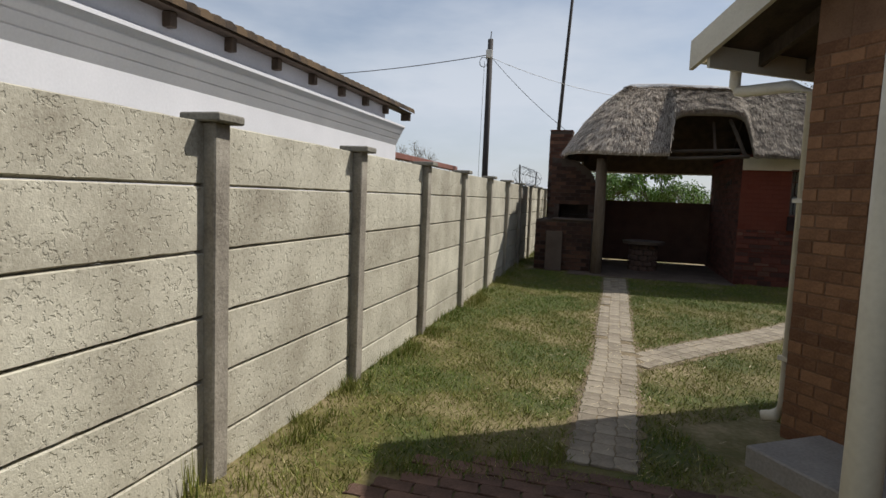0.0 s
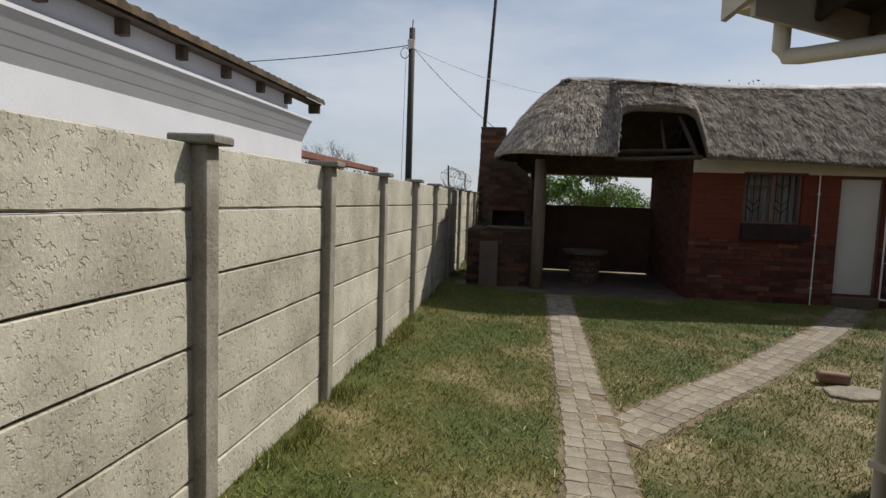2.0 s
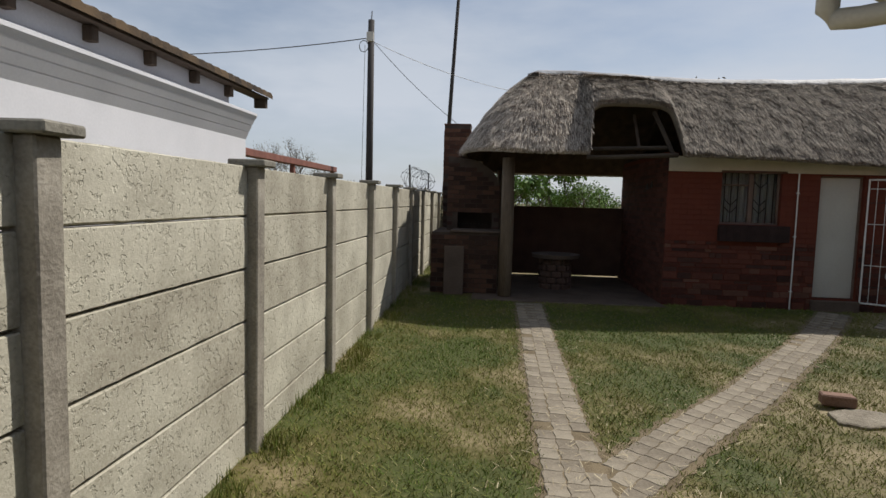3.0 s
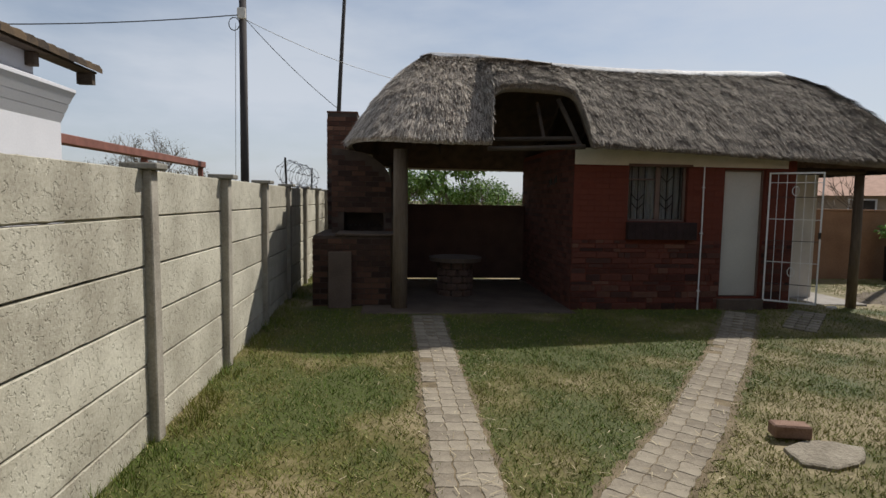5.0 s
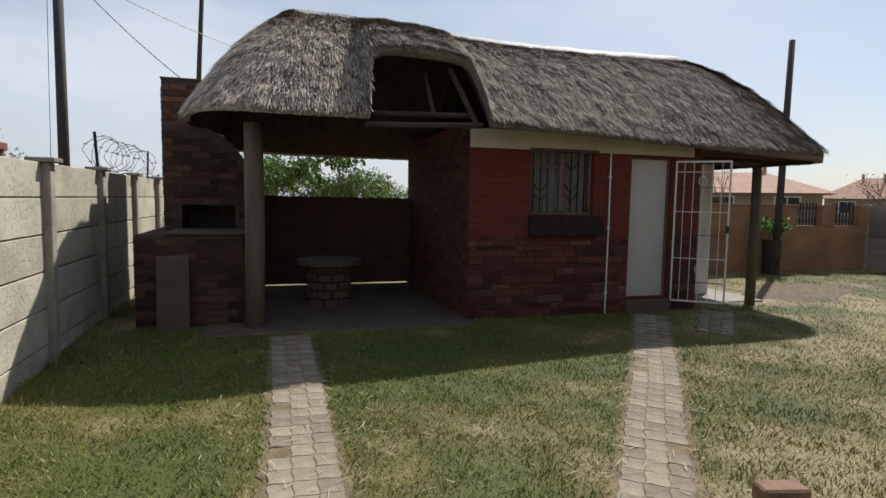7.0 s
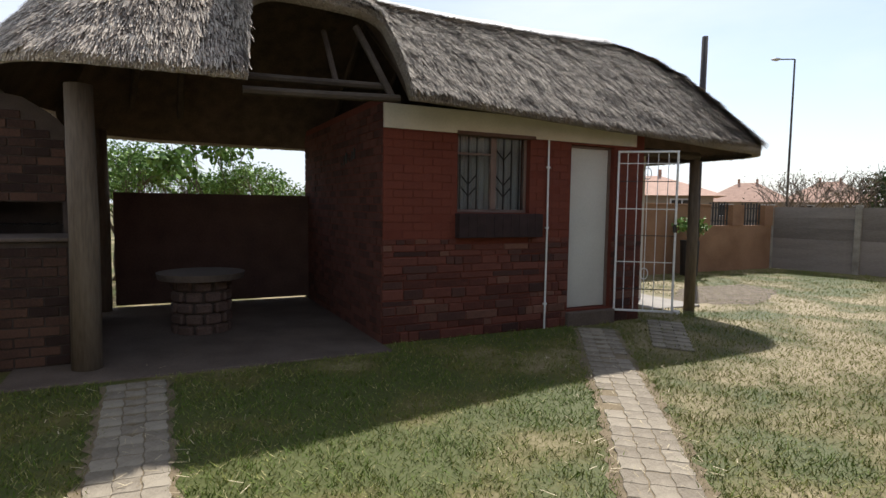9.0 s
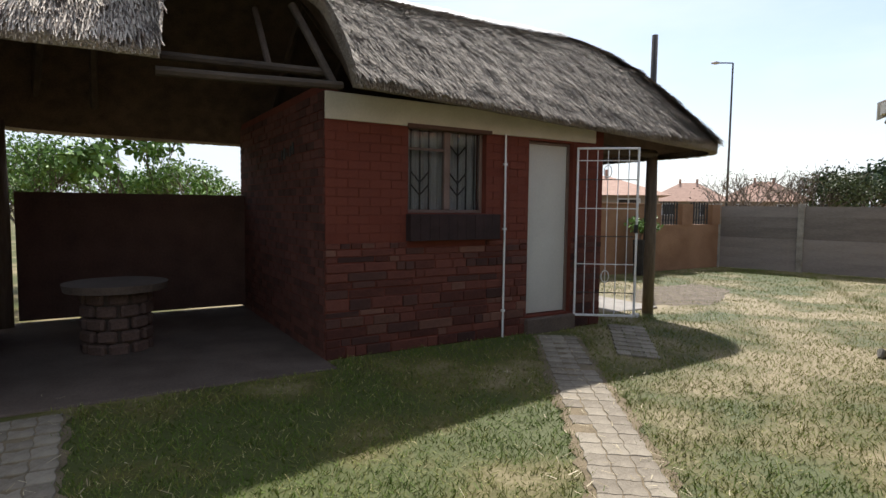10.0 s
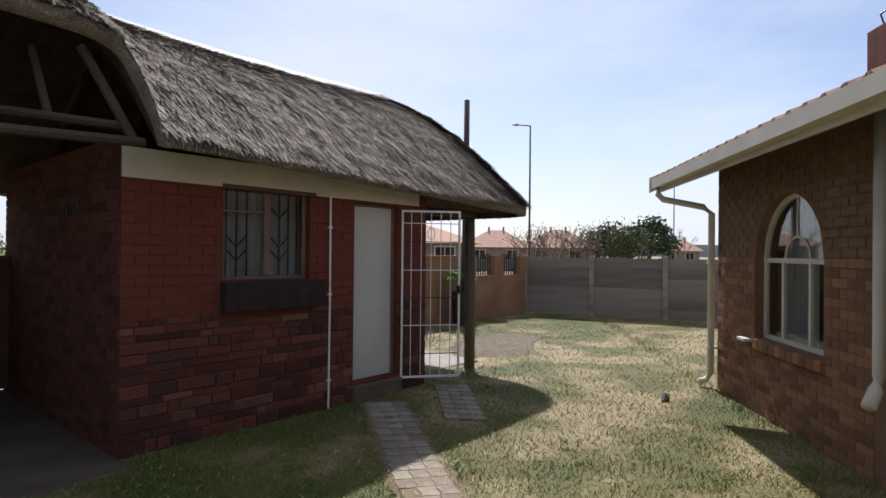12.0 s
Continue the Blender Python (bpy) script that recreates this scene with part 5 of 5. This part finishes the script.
M_STRAWLIT = mat("dry straw", (0.30, 0.24, 0.14), (0.56, 0.48, 0.32), 5, 0.85, 0.0, 70, vary="island", spread=0.8)
litter()

bm = bmesh.new()
M_OLDSLAB = mat("dirty old slab", (0.16, 0.135, 0.10), (0.34, 0.30, 0.235), 5, 0.95, 0.8, 40, bump_dist=0.02)
M_LOOSE = mat("dusty loose brick", (0.17, 0.095, 0.065), (0.32, 0.21, 0.155), 9, 0.92, 0.6, 60)
slab_rng = random.Random(8)
rim = [(0.36 * math.cos(a) * slab_rng.uniform(0.74, 1.08), 0.21 * math.sin(a) * slab_rng.uniform(0.7, 1.1)) for a in (2 * math.pi * i / 17 for i in range(17))]
low, edge, top = ([bm.verts.new((x * k, y * k, z)) for x, y in rim] for k, z in ((1.03, -0.02), (1.0, 0.012), (0.93, 0.02)))
for r0, r1 in ((low, edge), (edge, top)):
    for i in range(17):
        bm.faces.new((r0[i], r0[(i + 1) % 17], r1[(i + 1) % 17], r1[i]))
bm.faces.new(top)
solid("broken_slab", bm, M_OLDSLAB, "broken flat cement slab lying in the grass", "slab", m=pose(3.08, 7.45, 0, 0, 0, 22))
solid("loose_brick", block(-0.13, 0.13, -0.065, 0.065, 0, 0.10, 0.012), M_LOOSE, "loose reddish brick on the cement slab", "brick", m=pose(3.03, 7.73, 0.012, 0, 0, -13))
solid("stone", rod([(-0.06, 0, 0.0), (0, 0.01, 0.05), (0.07, 0, 0.01)], [0.025, 0.045, 0.03], 9), M_CAP, "small dark stone lying in the grass", "stone", m=pose(7.9, 9.9, 0))
solid("broken_brick", block(-0.09, 0.09, -0.05, 0.05, 0, 0.07, 0.012), M_PLASTER, "pale broken brick beside the porch slab", "brick", m=pose(7.3, 12.55, 0, 0, 0, 30))

# bare earth between the room and the boundary wall
M_MUD = mat("bare grey earth", (0.075, 0.06, 0.043), (0.24, 0.195, 0.14), 7.0, 0.97, 1.0, 40, bump_dist=0.02)
bm = bmesh.new()
mud_rng = random.Random(3)
hub = bm.verts.new((0, 0, 0.0062))
inner, outer = [], []
for i in range(40):
    a = 2 * math.pi * i / 40
    k = 1 + 0.28 * noise.noise((math.cos(a) * 1.6, math.sin(a) * 1.6, 4)) + mud_rng.uniform(-0.07, 0.07)
    inner.append(bm.verts.new((1.05 * k * math.cos(a), 0.62 * k * math.sin(a), 0.0055)))
    outer.append(bm.verts.new((1.5 * k * math.cos(a), 0.8 * k * math.sin(a), -0.004)))
for i in range(40):
    bm.faces.new((hub, inner[i], inner[(i + 1) % 40]))
    bm.faces.new((inner[i], outer[i], outer[(i + 1) % 40], inner[(i + 1) % 40]))
solid("bare_ground", bm, M_MUD, "bare trodden grey earth patch in the lawn", "ground", kind="structure", m=pose(9.9, 13.75, 0, 0, 0, 22), smooth=True)

# ---- pavers ----
PAVING = thing("pavement", pose(0, 0, 0), "two garden paths of worn grey-brown pavers", "path", kind="structure")
PW, PH = 0.138, 0.165
pv = paver_mesh(PW - 0.005, PH - 0.004, M_PAVER)


def lay(line, cols, s0=0.0, avoid=None):
    s, row, total = s0, 0, length_of(line)
    while s < total:
        c, d = on_line(line, s)
        side = Vector((d.y, -d.x))
        for k in range(cols):
            off = (k - (cols - 1) / 2) * PW + random.uniform(-0.004, 0.004)
            if k in (0, cols - 1) and random.random() < 0.03:
                continue
            p = c + side * off
            if avoid and gap_to(avoid, p.x, p.y) < 0.26:
                continue
            o = under(new("paver", pv), PAVING)
            o.matrix_basis = pose(p.x, p.y, float(rise(p.x, p.y)) + random.uniform(-0.0015, 0.002), random.uniform(-0.6, 0.6), random.uniform(-0.6, 0.6), math.degrees(math.atan2(d.y, d.x)) - 90 + random.uniform(-0.7, 0.7))
        s += PH
        row += 1


M_DIRT = mat("sandy path dirt", (0.10, 0.075, 0.045), (0.25, 0.195, 0.12), 5, 0.97, 0.6, 70)


def path_bed(line, half, rng):
    bm = bmesh.new()
    prev, total = None, length_of(line)
    for i in range(int(total / 0.07) + 1):
        c, d = on_line(line, min(total, i * 0.07))
        s = Vector((d.y, -d.x))
        p, q = c - s * (half + rng.uniform(0.0, 0.07)), c + s * (half + rng.uniform(0.0, 0.07))
        pair = [bm.verts.new((v.x, v.y, z + float(rise(v.x, v.y)))) for v, z in ((p, -0.002), (c, 0.0058), (q, -0.002))]
        if prev:
            bm.faces.new((prev[0], prev[1], pair[1], pair[0]))
            bm.faces.new((prev[1], prev[2], pair[2], pair[1]))
        prev = pair
    return part("path_bed", bm, M_DIRT, PAVING, "sandy dirt between and beside the pavers")


path_bed(PATH_A, 0.21, random.Random(4))
path_bed(PATH_B, 0.23, random.Random(6))
lay(PATH_A, 3)
lay(PATH_B, 3, 0.1, PATH_A)
for i in range(3):
    for k in range(8):
        x, y = 5.62 + 0.112 * k + 0.094 * i, 11.28 + 0.118 * k - 0.103 * i
        o = under(new("paver", pv), PAVING)
        o.matrix_basis = pose(x, y, float(rise(x, y)) + 0.004, 0, 0, -42 + random.uniform(-3, 3))
rp = paver_mesh(0.215, 0.105, M_REDPAVER)
for i in range(9):
    for k in range(14):
        x, y = -0.72 + 0.225 * i + (0.11 if k % 2 else 0), 1.9 + 0.112 * k
        if y > 3.0 + 0.25 * i:
            continue
        o = under(new("red_paver", rp), PAVING)
        o.matrix_basis = pose(x, y, -0.004 + random.uniform(-0.004, 0.003), random.uniform(-1, 1), random.uniform(-1, 1), random.uniform(-2, 2))

# ---- bricks and rubble stones of the room's front wall ----
BM = {0: brick_mesh("brick", 0.214, 0.080, 0.002, M_BRICK_UP)}
STONES = [mesh_of("stone", block(0, 0.2, -0.012, 0.012, 0, 0.09, 0.007), m_) for m_ in (M_STONE_RED, M_STONE_RED, M_STONE_BROWN, M_STONE_TAN)]


def room_openings(z0, z1):
    return [(a0, a1) for a0, a1, b0, b1 in ((0.85, 1.79, 1.14, 2.30), (2.38, 3.05, 0.0, 2.25)) if z1 > b0 and z0 < b1]


def lay_stones(parent, x0, x1, z0, z1, rng):
    """Rough courses of split stone, uneven in length and height."""
    z = z0
    while z < z1 - 0.03:
        h = min(rng.uniform(0.055, 0.115), z1 - z)
        x = x0
        while x < x1 - 0.01:
            w = min(rng.choice((0.11, 0.16, 0.22, 0.3, 0.38)) * rng.uniform(0.85, 1.15), x1 - x)
            for a, b in clear_spans(x, x + w, room_openings(z, z + h)):
                if b - a < 0.025:
                    continue
                o = under(new("stone", STONES[rng.choice((0, 0, 1, 1, 2, 2, 3))]), parent)
                o.matrix_basis = Matrix.LocRotScale((a, rng.uniform(-0.005, 0.004), z + rng.uniform(-0.004, 0.004)), None, ((b - a - 0.009) / 0.2, rng.uniform(0.7, 1.2), (h - 0.009) / 0.09))
            x += w
        z += h


lay_stones(FRONT, 0.0, 3.55, -0.02, 1.15, random.Random(17))
lay_bricks(FRONT, BM, 0.0, 3.555, 1.153, 2.27, lambda x, z, w: 0, cuts=room_openings)

# ---- bricks of the house ----
GM = {0: brick_mesh("brick", 0.213, 0.076, 0.0055, M_GOLD)}


def arch_opening(z0, z1):
    if z1 < 0.70 or z0 > 2.36:
        return ()
    half = 0.69 if z0 < 1.66 else math.sqrt(max(0.0, 0.69 ** 2 - (z0 - 1.66) ** 2))
    return ((7.255 - half, 7.255 + half),)


lay_bricks(HOUSE, GM, 5.9, 9.0, 0.0, 1.70, lambda x, z, w: 0, cuts=arch_opening)
v, f = joined_bricks(5.9, 9.0, 1.70, 2.97, lambda x, z, w: True, d=0.0055, cuts=arch_opening)
tagged(under(new("brick_course", raw_mesh("brick_course", v, f, M_GOLD_I)), HOUSE), kind="stuff")
lay_bricks(HOUSE, GM, 0.0, 0.45, 0.0, 2.70, lambda x, z, w: 0, m=pose(0, 0, 0, 0, 0, -90))
v, f = joined_bricks(2.007, 4.6, 0.0, 2.65, lambda x, z, w: True, d=0.0055)
ob = tagged(under(new("brick_course", raw_mesh("brick_course", v, f, M_GOLD_I)), HOUSE), kind="stuff")
ob.matrix_basis = pose(-2.095, 0, 0, 0, 0, -90)


# ---- grass blades ----
def grass():
    rng = np.random.default_rng(5)
    n = 860000
    x = rng.uniform(-1.56, 17.6, n)
    y = rng.uniform(2.4, 16.4, n)
    keep = np.ones(n, bool)
    u, w = (x - 1.65) * 0.819 + (y - 4.47) * 0.574, -(x - 1.65) * 0.574 + (y - 4.47) * 0.819
    keep &= ~((u > 0) & (w < 0.02) & (u < 9.0)) & ~((u > -0.7) & (w < 0.3) & (u < 0.2))
    keep &= ~((x > -0.4) & (x < 2.84) & (y > 12.03)) & ~((x > 2.8) & (x < 6.4) & (y > 12.33)) & ~((x < 0.1) & (x > -1.2) & (y > 12.3)) & ~((x > 6.4) & (x < 8.7) & (y > 12.9))
    keep &= ~((x > -0.8) & (y < 3.0 + 0.25 * (x + 0.7)) & (x < 1.6))
    for line, wd in ((PATH_A, 0.21), (PATH_B, 0.22)):
        best = np.full(n, 9.0)
        for p, q in zip(line, line[1:]):
            ab = np.array(q) - np.array(p)
            k = np.clip(((x - p[0]) * ab[0] + (y - p[1]) * ab[1]) / (ab @ ab), 0, 1)
            best = np.minimum(best, np.hypot(x - p[0] - k * ab[0], y - p[1] - k * ab[1]))
        keep &= best > wd + rng.uniform(-0.06, 0.06, n)
    keep &= ~((np.abs(x - 3.08) < 0.27) & (np.abs(y - 7.45) < 0.2))
    far = np.hypot(x - 0.8, y - 6)
    keep &= rng.uniform(0, 1, n) < np.clip(1.3 - far * 0.1, 0.25, 1)
    tuft = np.zeros(n)
    for _ in range(12):
        k, ph, wl = rng.uniform(0, np.pi), rng.uniform(0, 6.28), rng.uniform(0.09, 0.8)
        tuft += np.sin((x * np.cos(k) + y * np.sin(k)) * 6.28 / wl + ph) / 3.0
    tuft = np.clip(tuft, -1, 1)
    for cx, cy, rr in ((9.9, 13.75, 0.8), (10.7, 14.05, 0.6), (9.1, 13.4, 0.6)):
        keep &= (np.hypot(x - cx, y - cy) > rr) | (rng.uniform(0, 1, n) < 0.5)
    keep &= rng.uniform(0, 1, n) < 0.9 + 0.15 * tuft
    x, y, tuft, w = x[keep], y[keep], tuft[keep], w[keep]
    n = len(x)
    a = rng.uniform(0, 2 * np.pi, n)
    ht = rng.uniform(0.012, 0.034, n) * (1 + 0.25 * tuft) * np.where(x < -1.3, 2.0 + 1.0 * tuft, 1.0) * np.where((w > 0) & (w < 0.22), 2.2, 1.0)
    wd = rng.uniform(0.0024, 0.0052, n)
    lx, ly = rng.normal(0, 0.032, n), rng.normal(0, 0.032, n)
    co = np.empty((n, 3, 3))
    up = rise(x, y)
    co[:, 0] = np.stack([x - wd * np.cos(a), y - wd * np.sin(a), up - 0.012], 1)
    co[:, 1] = np.stack([x + wd * np.cos(a), y + wd * np.sin(a), up - 0.012], 1)
    co[:, 2] = np.stack([x + lx, y + ly, up + ht], 1)
    me = bpy.data.meshes.new("grass")
    me.vertices.add(3 * n)
    me.loops.add(3 * n)
    me.polygons.add(n)
    me.vertices.foreach_set("co", co.ravel())
    me.loops.foreach_set("vertex_index", np.arange(3 * n, dtype=np.int32))
    me.polygons.foreach_set("loop_start", np.arange(0, 3 * n, 3, dtype=np.int32))
    me.update()
    me.validate()
    me.materials.append(M_BLADE)
    return tagged(new("grass", me), "short lawn grass, green with straw-dry blades", "grass", kind="stuff")


grass()
